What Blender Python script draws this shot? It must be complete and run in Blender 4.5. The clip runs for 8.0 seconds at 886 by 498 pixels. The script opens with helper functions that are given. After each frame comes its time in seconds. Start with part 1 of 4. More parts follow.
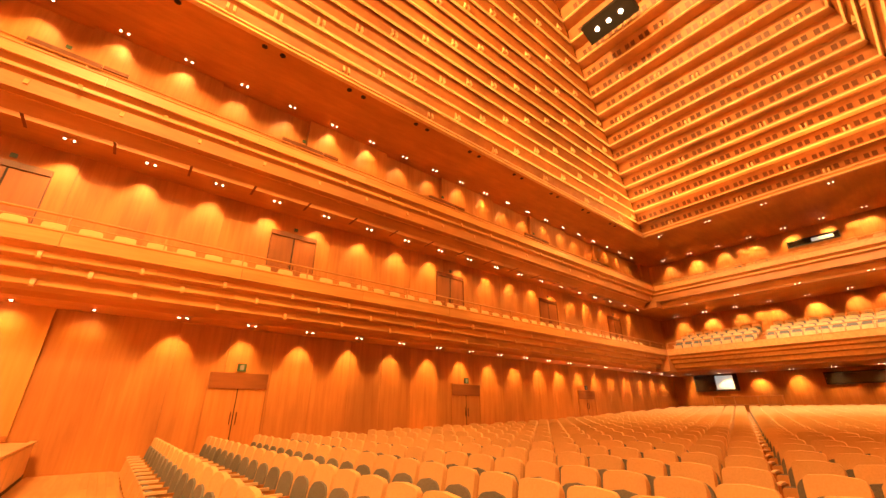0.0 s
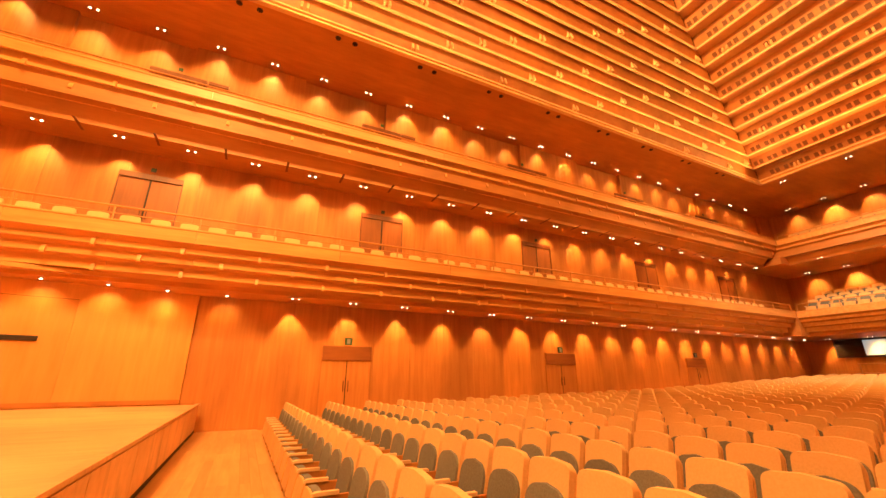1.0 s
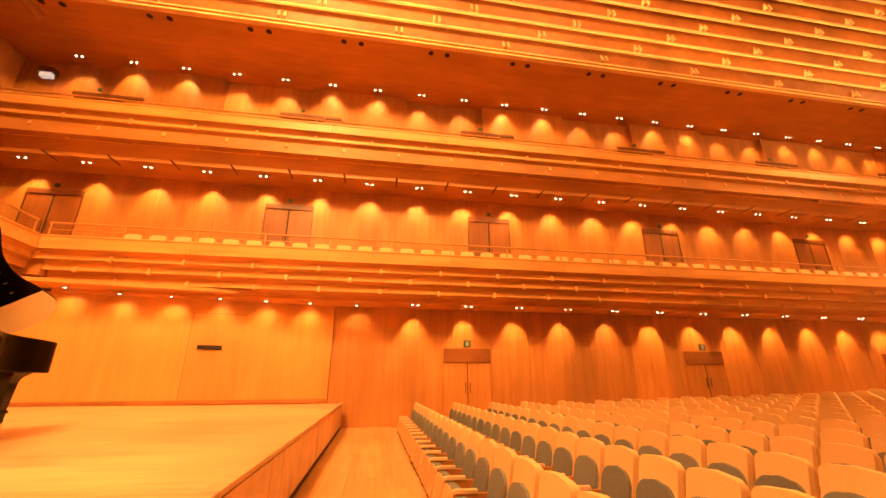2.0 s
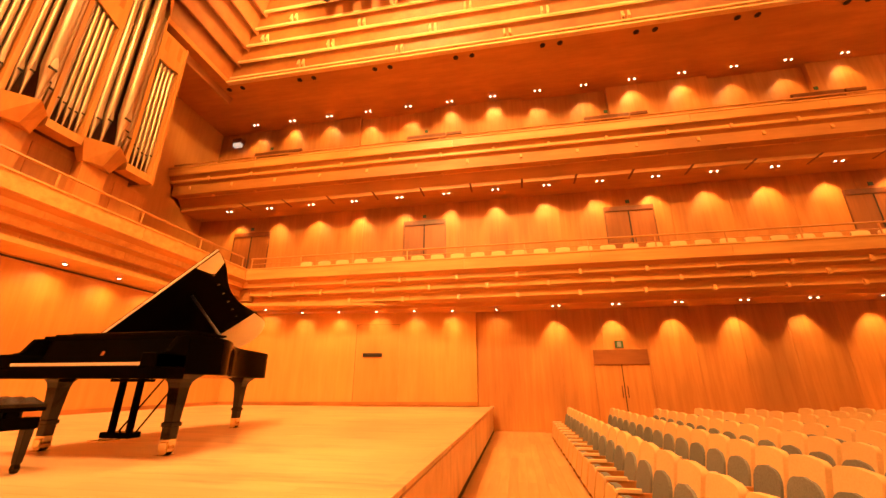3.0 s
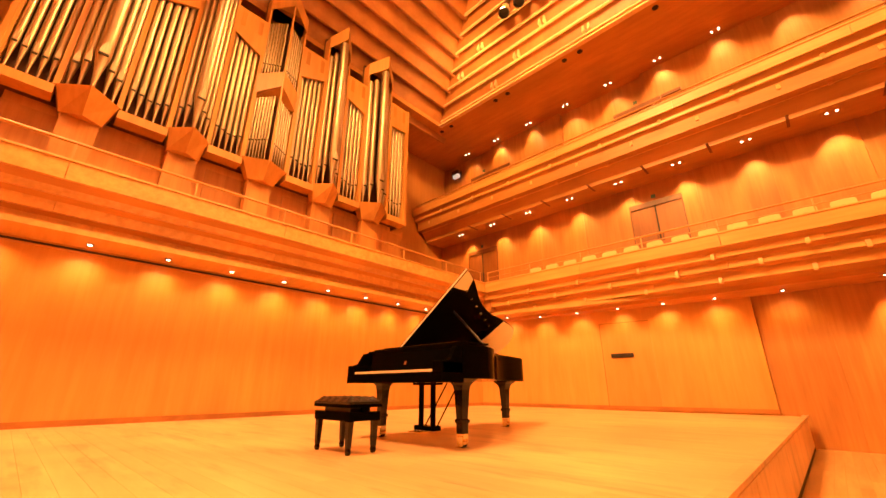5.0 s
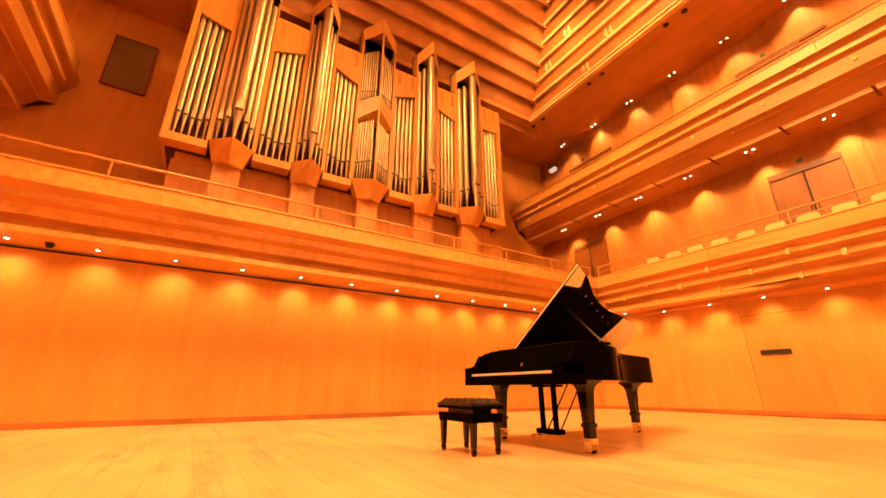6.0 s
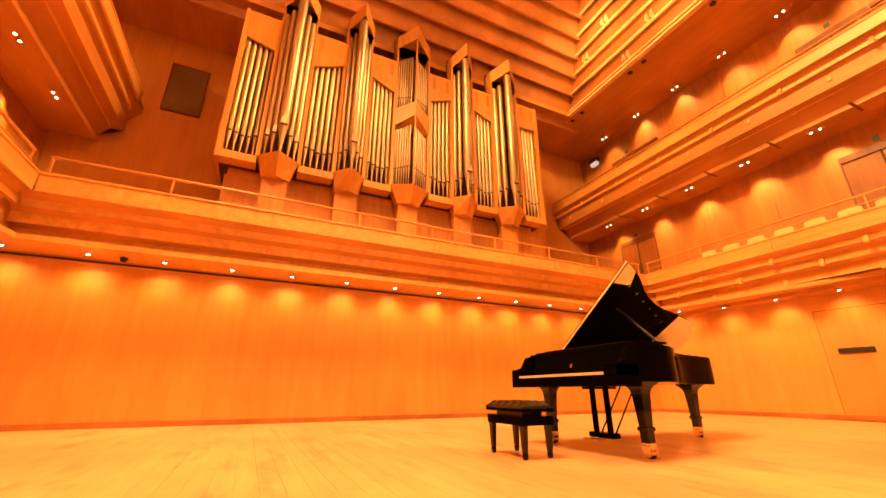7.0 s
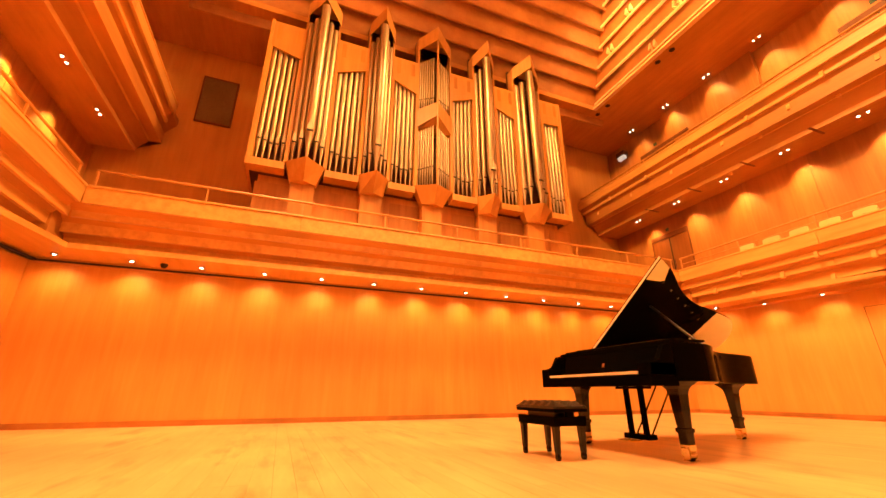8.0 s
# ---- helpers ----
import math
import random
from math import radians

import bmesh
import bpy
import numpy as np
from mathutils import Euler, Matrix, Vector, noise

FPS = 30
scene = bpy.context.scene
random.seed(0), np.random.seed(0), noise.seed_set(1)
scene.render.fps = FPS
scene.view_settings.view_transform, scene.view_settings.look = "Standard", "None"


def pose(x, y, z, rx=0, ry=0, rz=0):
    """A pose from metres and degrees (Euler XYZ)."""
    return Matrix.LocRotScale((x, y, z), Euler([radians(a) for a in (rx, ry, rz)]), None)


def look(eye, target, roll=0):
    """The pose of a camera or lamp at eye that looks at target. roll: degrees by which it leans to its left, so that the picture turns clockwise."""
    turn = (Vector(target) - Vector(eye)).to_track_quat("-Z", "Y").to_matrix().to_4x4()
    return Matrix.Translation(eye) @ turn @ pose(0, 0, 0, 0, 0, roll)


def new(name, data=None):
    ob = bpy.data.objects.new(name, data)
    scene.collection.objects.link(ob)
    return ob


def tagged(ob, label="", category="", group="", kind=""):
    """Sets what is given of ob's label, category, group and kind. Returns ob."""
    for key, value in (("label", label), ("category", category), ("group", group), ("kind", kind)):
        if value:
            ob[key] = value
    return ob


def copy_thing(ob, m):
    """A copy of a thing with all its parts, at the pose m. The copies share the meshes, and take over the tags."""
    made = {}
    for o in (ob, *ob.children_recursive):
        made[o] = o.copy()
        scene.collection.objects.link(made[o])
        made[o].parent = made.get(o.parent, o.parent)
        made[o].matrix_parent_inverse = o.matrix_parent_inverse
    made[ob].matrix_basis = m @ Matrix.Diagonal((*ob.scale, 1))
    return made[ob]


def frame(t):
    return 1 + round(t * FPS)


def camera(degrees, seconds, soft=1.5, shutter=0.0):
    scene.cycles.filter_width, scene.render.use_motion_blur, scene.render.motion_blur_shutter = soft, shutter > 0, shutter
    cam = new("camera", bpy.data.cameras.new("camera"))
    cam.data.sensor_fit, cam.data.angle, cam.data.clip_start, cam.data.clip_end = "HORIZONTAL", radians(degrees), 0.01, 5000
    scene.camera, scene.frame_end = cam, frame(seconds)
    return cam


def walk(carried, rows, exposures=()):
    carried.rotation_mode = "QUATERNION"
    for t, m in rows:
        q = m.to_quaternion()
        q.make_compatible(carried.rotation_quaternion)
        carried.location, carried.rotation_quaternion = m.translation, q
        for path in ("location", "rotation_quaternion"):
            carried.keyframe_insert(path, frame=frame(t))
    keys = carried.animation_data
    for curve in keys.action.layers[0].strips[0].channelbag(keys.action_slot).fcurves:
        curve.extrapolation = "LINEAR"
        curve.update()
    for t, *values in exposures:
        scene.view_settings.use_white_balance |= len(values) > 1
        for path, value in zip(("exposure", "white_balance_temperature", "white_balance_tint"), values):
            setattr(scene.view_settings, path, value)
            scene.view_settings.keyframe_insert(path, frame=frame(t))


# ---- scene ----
# Shoebox concert hall. x runs from the organ wall to the rear of the hall, y to the wall with the doors, z up
# from the hall floor in front of the stage. The camera turns on a tripod between the stage and the first rows.
cam = camera(97.0, 8.0)
EYE = 1.30
TURNS = [
    (0.0, -38.62, 22.4), (0.5, -33.66, 19.3), (1.0, -25.87, 18.4), (1.5, -15.05, 18.4), (1.7, -13.48, 18.45),
    (2.8, 6.97, 19.0), (3.0, 10.27, 19.1), (3.5, 19.32, 19.1), (4.0, 29.18, 19.1), (4.5, 37.66, 19.45), (5.0, 43.36, 19.45),
    (5.2, 48.2, 19.5), (6.3, 60.2, 19.8), (6.5, 61.21, 19.86), (7.0, 64.86, 19.99), (7.5, 68.15, 19.98), (8.0, 68.69, 19.98),
]
ARM = 0.26


def row_pose(turn, tilt):
    a = radians(turn)
    return pose(-ARM * math.sin(a), ARM * math.cos(a), EYE - 0.065, 90 + tilt, 0, turn)


walk(cam, [(t, row_pose(turn, tilt)) for t, turn, tilt in TURNS])

# ---- light ----
scene.view_settings.exposure = 0.57
WARM = (1.0, 0.45, 0.11)
STAGE_WARM = (1.0, 0.44, 0.135)
REAR_WARM = (1.0, 0.64, 0.37)
world = bpy.data.worlds.new("world")
world.use_nodes = True
world.node_tree.nodes["Background"].inputs[0].default_value = (0.02, 0.012, 0.006, 1)
world.node_tree.nodes["Background"].inputs[1].default_value = 0.2
scene.world = world


def spot(name, at, to, watts, cone, blend=0.6, size=0.06, color=WARM):
    lamp = bpy.data.lights.new(name, "SPOT")
    lamp.energy, lamp.spot_size, lamp.spot_blend, lamp.shadow_soft_size, lamp.color = watts, radians(cone), blend, size, color
    ob = new(name, lamp)
    ob.matrix_world = look(at, to)
    return ob


def area(name, at, to, watts, sx, sy, color=WARM):
    lamp = bpy.data.lights.new(name, "AREA")
    lamp.shape, lamp.size, lamp.size_y, lamp.energy, lamp.color = "RECTANGLE", sx, sy, watts, color
    ob = new(name, lamp)
    ob.matrix_world = look(at, to)
    return ob


def H(z):
    """Height above the hall floor of a height above the eye."""
    return EYE + 1.04 * z * (1 - 0.0016 * z)


NORTH, SOUTH, BACK, REAR = 12.2, -5.2, -11.6, 29.5
MID = 3.5
NORTH_3, SOUTH_3 = 12.42, -5.42
STAGE = 0.68
STAGE_BACK = -8.75

POWER_DOWN, POWER_STAGE, POWER_HOUSE, POWER_COVE = 170, 1300, 2250, 600
# stage lanterns high on the side slope and house lamps in the ceiling slots
for i in range(5):
    spot("stage_lamp", (-5.2 + 0.58 * i, 8.3, H(11.3)), (-4.6 + 0.5 * i, 3.0, STAGE), POWER_STAGE * 0.4, 100, 0.9, 0.14, STAGE_WARM)
    spot("stage_lamp", (-5.2 + 0.58 * i, -1.3, H(11.3)), (-4.6 + 0.5 * i, 4.0, STAGE), POWER_STAGE * 1.0, 100, 0.9, 0.12, STAGE_WARM)
for hx in (-3.2, 2.0, 7.5, 13.5, 19.5):
    for hy in (0.5, 6.5):
        spot("house_lamp", (hx, hy, H(12.2 if hx < 15 else 10.6)), (hx - 0.5, NORTH if hy < MID else SOUTH, H(5.2)) if hx < 12 else (hx + 2.5, hy, 0), POWER_HOUSE * (1.6 if hx > 12 else 0.72 if hx > 0 else 3.0), 112, 0.9, 0.8, REAR_WARM if hx > 18 else WARM)

# cove light behind the cornice, thrown up onto the slats
area("cove_north", (7.0, 9.25, H(9.6)), (7.0, 4.0, H(15.0)), POWER_COVE * 0.7, 30.0, 0.12)
area("cove_south", (7.0, -2.25, H(9.6)), (7.0, 3.0, H(15.0)), POWER_COVE * 0.7, 30.0, 0.12)
area("cove_rear", (22.4, MID, H(9.6)), (10.0, MID, H(14.0)), POWER_COVE * 1.0, 11.0, 0.12)
# unseen fill spots added to brighten the rear slope
for hy in (1.5, 6.0):
    spot("slope_fill", (0.5, hy, H(13.2)), (13.5, hy + 0.6, H(13.6)), 8000, 66, 0.9, 0.4, WARM)
# extra spot added beside the lanterns to brighten the boards over the organ
spot("stage_lamp", (-5.4, 8.2, H(11.0)), (-9.0, 9.3, H(10.9)), 420, 72, 1.0, 0.15, STAGE_WARM)
# front-of-house lamps in the lighting slot of the rear ceiling slope
for k in range(3):
    spot("slot_lamp", (12.2, 4.15 + 0.5 * k, H(13.9)), (-8.0, 0.0 + 3.5 * k, H(-0.2)), 2400, 34, 0.9, 0.5, STAGE_WARM)


# ---- materials ----
def material(name, color, rough=0.5, metal=0.0, coat=0.0):
    m = bpy.data.materials.new(name)
    m.use_nodes = True
    b = m.node_tree.nodes["Principled BSDF"]
    b.inputs["Base Color"].default_value = (*color, 1)
    b.inputs["Roughness"].default_value = rough
    b.inputs["Metallic"].default_value = metal
    b.inputs["Coat Weight"].default_value = coat
    return m


def grained(name, light, dark, scale, rough=0.45, bump=0.15, blotch=0.35, piece=0.25, coat=0.0, metal=0.0):
    """Wood or another surface with a stretched grain, wide blotches and a shift from piece to piece."""
    m = material(name, light, rough, metal, coat)
    nt = m.node_tree
    b = nt.nodes["Principled BSDF"]
    tc = nt.nodes.new("ShaderNodeTexCoord")
    mp = nt.nodes.new("ShaderNodeMapping")
    mp.inputs["Scale"].default_value = scale
    nt.links.new(tc.outputs["Object"], mp.inputs["Vector"])
    info = nt.nodes.new("ShaderNodeObjectInfo")
    shift = nt.nodes.new("ShaderNodeVectorMath")
    shift.operation = "MULTIPLY_ADD"
    shift.inputs[1].default_value = (37, 19, 53)
    nt.links.new(info.outputs["Random"], shift.inputs[0])
    nt.links.new(mp.outputs[0], shift.inputs[2])
    n1 = nt.nodes.new("ShaderNodeTexNoise")
    n1.inputs["Scale"].default_value, n1.inputs["Detail"].default_value, n1.inputs["Roughness"].default_value = 1.0, 5, 0.65
    nt.links.new(shift.outputs[0], n1.inputs["Vector"])
    n2 = nt.nodes.new("ShaderNodeTexNoise")
    n2.inputs["Scale"].default_value, n2.inputs["Detail"].default_value = 0.7, 2
    geo = nt.nodes.new("ShaderNodeNewGeometry")
    mp2 = nt.nodes.new("ShaderNodeMapping")
    mp2.inputs["Scale"].default_value = [0.75 + 0.05 * k for k in scale] if max(scale) < 12 else (1, 1, 1)
    nt.links.new(geo.outputs["Position"], mp2.inputs["Vector"])
    nt.links.new(mp2.outputs[0], n2.inputs["Vector"])
    mix = nt.nodes.new("ShaderNodeMix")
    mix.data_type = "RGBA"
    mix.inputs["A"].default_value, mix.inputs["B"].default_value = (*dark, 1), (*light, 1)
    ramp = nt.nodes.new("ShaderNodeMapRange")
    ramp.inputs["From Min"].default_value, ramp.inputs["From Max"].default_value = 0.32, 0.66
    nt.links.new(n1.outputs["Fac"], ramp.inputs["Value"])
    nt.links.new(ramp.outputs[0], mix.inputs["Factor"])
    val = nt.nodes.new("ShaderNodeMapRange")
    val.inputs["From Min"].default_value, val.inputs["From Max"].default_value = 0.3, 0.7
    val.inputs["To Min"].default_value, val.inputs["To Max"].default_value = 1 - blotch / 2, 1 + blotch / 2
    nt.links.new(n2.outputs["Fac"], val.inputs["Value"])
    per = nt.nodes.new("ShaderNodeMapRange")
    per.inputs["To Min"].default_value, per.inputs["To Max"].default_value = 1 - piece / 2, 1 + piece / 2
    nt.links.new(info.outputs["Random"], per.inputs["Value"])
    mul = nt.nodes.new("ShaderNodeMath")
    mul.operation = "MULTIPLY"
    nt.links.new(val.outputs[0], mul.inputs[0])
    nt.links.new(per.outputs[0], mul.inputs[1])
    hsv = nt.nodes.new("ShaderNodeHueSaturation")
    nt.links.new(mix.outputs["Result"], hsv.inputs["Color"])
    nt.links.new(mul.outputs[0], hsv.inputs["Value"])
    nt.links.new(hsv.outputs[0], b.inputs["Base Color"])
    if bump:
        bp = nt.nodes.new("ShaderNodeBump")
        bp.inputs["Strength"].default_value, bp.inputs["Distance"].default_value = bump, 0.01
        nt.links.new(n1.outputs["Fac"], bp.inputs["Height"])
        nt.links.new(bp.outputs[0], b.inputs["Normal"])
    return m


def glowing(name, color, strength):
    m = material(name, color, 0.4)
    b = m.node_tree.nodes["Principled BSDF"]
    b.inputs["Emission Color"].default_value = (*color, 1)
    b.inputs["Emission Strength"].default_value = strength
    return m


WALL = grained("oak_wall", (0.50, 0.22, 0.055), (0.39, 0.155, 0.035), (7, 7, 0.5), 0.55, 0.08)
STAGEWALL = grained("oak_stage_wall", (0.60, 0.30, 0.085), (0.53, 0.245, 0.062), (6, 6, 0.5), 0.45, 0.05, 0.22, 0.10)
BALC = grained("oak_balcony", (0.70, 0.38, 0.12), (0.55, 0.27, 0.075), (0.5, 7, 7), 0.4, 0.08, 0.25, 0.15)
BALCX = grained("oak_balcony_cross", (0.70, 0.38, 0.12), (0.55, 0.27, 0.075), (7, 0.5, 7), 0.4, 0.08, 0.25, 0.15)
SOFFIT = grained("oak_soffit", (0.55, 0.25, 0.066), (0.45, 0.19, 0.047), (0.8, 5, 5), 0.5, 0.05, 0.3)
# ceiling boards darker than the walls, shade between the lips put into the colour
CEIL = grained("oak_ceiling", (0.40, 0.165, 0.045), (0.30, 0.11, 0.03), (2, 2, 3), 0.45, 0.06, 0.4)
PLANK = grained("maple_plank", (0.73, 0.475, 0.25), (0.61, 0.375, 0.18), (0.8, 7, 7), 0.32, 0.03, 0.42, 0.09, 0.1)
# scuffed streaks worn along the stage boards
tree = PLANK.node_tree
worn = tree.nodes.new("ShaderNodeTexNoise")
worn.inputs["Scale"].default_value, worn.inputs["Detail"].default_value, worn.inputs["Roughness"].default_value = 1.0, 4, 0.6
spread = tree.nodes.new("ShaderNodeMapping")
spread.inputs["Scale"].default_value = (0.9, 4.5, 1.0)
place = tree.nodes.new("ShaderNodeNewGeometry")
tree.links.new(place.outputs["Position"], spread.inputs["Vector"])
tree.links.new(spread.outputs[0], worn.inputs["Vector"])
wear = tree.nodes.new("ShaderNodeMapRange")
wear.inputs["From Min"].default_value, wear.inputs["From Max"].default_value = 0.54, 0.70
wear.inputs["To Min"].default_value, wear.inputs["To Max"].default_value = 1.0, 0.62
tree.links.new(worn.outputs["Fac"], wear.inputs["Value"])
scuffed = tree.nodes.new("ShaderNodeMix")
scuffed.data_type, scuffed.blend_type = "RGBA", "MULTIPLY"
scuffed.inputs["Factor"].default_value = 1.0
board = tree.nodes["Principled BSDF"].inputs["Base Color"]
tree.links.new(board.links[0].from_socket, scuffed.inputs["A"])
tree.links.new(wear.outputs[0], scuffed.inputs["B"])
tree.links.new(scuffed.outputs["Result"], board)
FLOOR = grained("oak_floor", (0.66, 0.40, 0.17), (0.52, 0.28, 0.10), (9, 0.8, 9), 0.3, 0.04, 0.25, 0.25, 0.1)
CASE = grained("organ_oak", (0.56, 0.27, 0.075), (0.46, 0.205, 0.052), (6, 6, 0.6), 0.4, 0.06, 0.25)
# pale trim; on ceiling lips and cornice the paleness stands for light
LIP = grained("lit_lip_pale_trim", (0.82, 0.60, 0.32), (0.72, 0.50, 0.25), (2, 2, 3), 0.4, 0.02, 0.2)
HEADER = grained("header_oak", (0.26, 0.09, 0.022), (0.20, 0.065, 0.016), (0.8, 7, 7), 0.45, 0.05, 0.2)
DARKOAK = grained("dark_oak", (0.085, 0.026, 0.008), (0.06, 0.018, 0.006), (0.8, 7, 7), 0.5, 0.04, 0.2)
DOOR = grained("door_oak", (0.16, 0.047, 0.010), (0.115, 0.032, 0.007), (7, 7, 0.6), 0.4, 0.06, 0.2)
LEAF = grained("leaf_oak", (0.31, 0.108, 0.022), (0.23, 0.076, 0.015), (7, 7, 0.6), 0.45, 0.05, 0.2)
SEATWOOD = grained("seat_beech", (0.68, 0.44, 0.18), (0.56, 0.33, 0.12), (6, 6, 1), 0.35, 0.03, 0.15, 0.15)
CREAM = grained("cream_upholstery", (0.74, 0.52, 0.24), (0.66, 0.45, 0.20), (60, 60, 60), 0.8, 0.1, 0.1, 0.14)
GREY = grained("grey_upholstery", (0.20, 0.22, 0.20), (0.14, 0.155, 0.145), (70, 70, 70), 0.9, 0.15, 0.15, 0.2)
SLOTBLACK = material("matt_black", (0.004, 0.003, 0.002), 0.9)
DARK = material("dark_recess", (0.018, 0.012, 0.008), 0.7)
BLACKMETAL = grained("black_metal", (0.012, 0.010, 0.009), (0.008, 0.007, 0.006), (30, 30, 30), 0.4, 0.03, 0.1)
LACQUER = grained("black_lacquer", (0.0025, 0.0022, 0.002), (0.0018, 0.0016, 0.0015), (3, 3, 3), 0.10, 0.0, 0.1, 0.0, 0.0)
LACQUER.node_tree.nodes["Principled BSDF"].inputs["Specular IOR Level"].default_value = 0.03
LACQUER.node_tree.nodes["Principled BSDF"].inputs["IOR"].default_value = 1.2
# lit copy of the black lacquer, lighter and shinier where legs and slats catch light
LITLACQUER = grained("lit_black_lacquer", (0.010, 0.008, 0.006), (0.007, 0.006, 0.005), (3, 3, 3), 0.12, 0.0, 0.1, 0.0, 0.0)
LITLACQUER.node_tree.nodes["Principled BSDF"].inputs["Specular IOR Level"].default_value = 0.3
BRASS = grained("brass", (0.90, 0.78, 0.52), (0.80, 0.66, 0.40), (40, 40, 40), 0.25, 0.02, 0.1, 0.1, 0, 1.0)
IVORY = material("ivory_keys", (0.82, 0.74, 0.58), 0.3)
LEATHER = grained("black_leather", (0.006, 0.005, 0.004), (0.004, 0.003, 0.003), (60, 60, 60), 0.27, 0.08, 0.2)
TIN = grained("tin_pipe", (0.52, 0.42, 0.30), (0.38, 0.29, 0.20), (25, 25, 1.5), 0.40, 0.02, 0.2, 0.15, 0, 0.9)
RAIL = grained("rail_oak", (0.60, 0.30, 0.09), (0.48, 0.21, 0.06), (2, 7, 7), 0.4, 0.02, 0.2)
GLASS = material("glass", (0.95, 0.9, 0.85), 0.02)
GLASS.node_tree.nodes["Principled BSDF"].inputs["Transmission Weight"].default_value = 1.0
WINDOW = material("dark_window", (0.01, 0.01, 0.012), 0.05)
LENS = glowing("lamp_lens", (1.0, 0.80, 0.50), 9)
GREEN = glowing("exit_green", (0.03, 0.09, 0.03), 0.05)
PICTO = glowing("exit_pictogram", (0.20, 0.22, 0.18), 0.08)
SIGNWHITE = glowing("exit_white", (0.45, 0.46, 0.42), 0.6)
PANEGLINT = glowing("pane_glint", (0.55, 0.75, 0.8), 0.28)
GRILLE = grained("grille_cloth", (0.20, 0.14, 0.07), (0.12, 0.08, 0.04), (60, 60, 60), 0.9, 0.2)


# ---- mesh helpers ----
class Shape:
    """Vertices and faces gathered into one mesh."""

    def __init__(self):
        self.v, self.f = [], []

    def add(self, verts, faces, m=None):
        n = len(self.v)
        self.v += [tuple(m @ Vector(p)) for p in verts] if m else [tuple(p) for p in verts]
        self.f += [tuple(i + n for i in face) for face in faces]
        return self

    def box(self, x0, y0, z0, x1, y1, z1, m=None):
        v = [(x, y, z) for z in (z0, z1) for y in (y0, y1) for x in (x0, x1)]
        return self.add(v, [(0, 2, 3, 1), (4, 5, 7, 6), (0, 1, 5, 4), (2, 6, 7, 3), (0, 4, 6, 2), (1, 3, 7, 5)], m)

    def prism(self, outline, a, b, axis="z", m=None):
        """An outline of pairs drawn out from a to b along an axis."""
        put = {"x": lambda p, h: (h, p[0], p[1]), "y": lambda p, h: (p[0], h, p[1]), "z": lambda p, h: (p[0], p[1], h)}[axis]
        k = len(outline)
        v = [put(p, a) for p in outline] + [put(p, b) for p in outline]
        faces = [tuple(range(k))[::-1], tuple(range(k, 2 * k))]
        faces += [(i, (i + 1) % k, k + (i + 1) % k, k + i) for i in range(k)]
        return self.add(v, faces, m)

    def lathe(self, rings, m=None, n=12):
        """Rings of (radius, height) turned round z, closed at both ends."""
        v = [(r * math.cos(2 * math.pi * i / n), r * math.sin(2 * math.pi * i / n), z) for r, z in rings for i in range(n)]
        faces = [tuple(range(n))[::-1], tuple(range((len(rings) - 1) * n, len(rings) * n))]
        faces += [(j * n + i, j * n + (i + 1) % n, (j + 1) * n + (i + 1) % n, (j + 1) * n + i) for j in range(len(rings) - 1) for i in range(n)]
        return self.add(v, faces, m)

    def rod(self, a, b, r, n=8):
        a, b = Vector(a), Vector(b)
        turn = (b - a).to_track_quat("Z", "Y").to_matrix().to_4x4()
        return self.lathe([(r, 0), (r, (b - a).length)], Matrix.Translation(a) @ turn, n)

    def mesh(self, name, mat, smooth=False):
        me = bpy.data.meshes.new(name)
        me.from_pydata(self.v, [], self.f)
        bm = bmesh.new()
        bm.from_mesh(me)
        bmesh.ops.recalc_face_normals(bm, faces=bm.faces[:])
        bm.to_mesh(me)
        bm.free()
        me.materials.append(mat)
        if smooth:
            for p in me.polygons:
                p.use_smooth = True
            me.set_sharp_from_angle(angle=radians(35))
        return me


def part(name, shape, mat, parent=None, label="", smooth=False, bevel=0.0, at=None):
    ob = new(name, shape.mesh(name, mat, smooth) if isinstance(shape, Shape) else shape)
    ob.parent = parent
    if at is not None:
        ob.matrix_basis = at
    if label:
        tagged(ob, label)
    if bevel:
        mod = ob.modifiers.new("bevel", "BEVEL")
        mod.width, mod.segments, mod.limit_method = bevel, 2, "ANGLE"
    return ob


def thing(name, at, label, category, group="", kind=""):
    ob = new(name)
    ob.empty_display_size = 0.1
    ob.matrix_basis = at
    return tagged(ob, label, category, group, kind)


def fixed(name, shape, mat, label, category, smooth=False, bevel=0.0, kind="structure"):
    return tagged(part(name, shape, mat, None, "", smooth, bevel), label, category, "", kind)


def box(*a):
    return Shape().box(*a)


# ---- shell of the hall ----
SOFFIT_1, TOP_1, FLOOR_2 = H(1.95), H(3.08), H(2.9)
SOFFIT_2, TOP_2, FLOOR_3 = H(5.62), H(6.84), H(6.0)
CEIL_3 = H(9.58)
TIERS = [(SOFFIT_1, TOP_1, FLOOR_2, H(3.47)), (SOFFIT_2, TOP_2, FLOOR_3, H(7.08))]


def hall_rise(x):
    return max(0.0, 0.021 * (x - 4.0)) + max(0.0, 0.022 * (x - 14.0))


ground = Shape().prism([(-0.9, 0), (4.0, 0), (14.0, hall_rise(14.0)), (REAR, hall_rise(REAR)), (REAR, -0.3), (-0.9, -0.3)], SOUTH, NORTH, "y")
floor = fixed("floor", ground, FLOOR, "honey-coloured oak hall floor, gently rising to the rear", "floor")

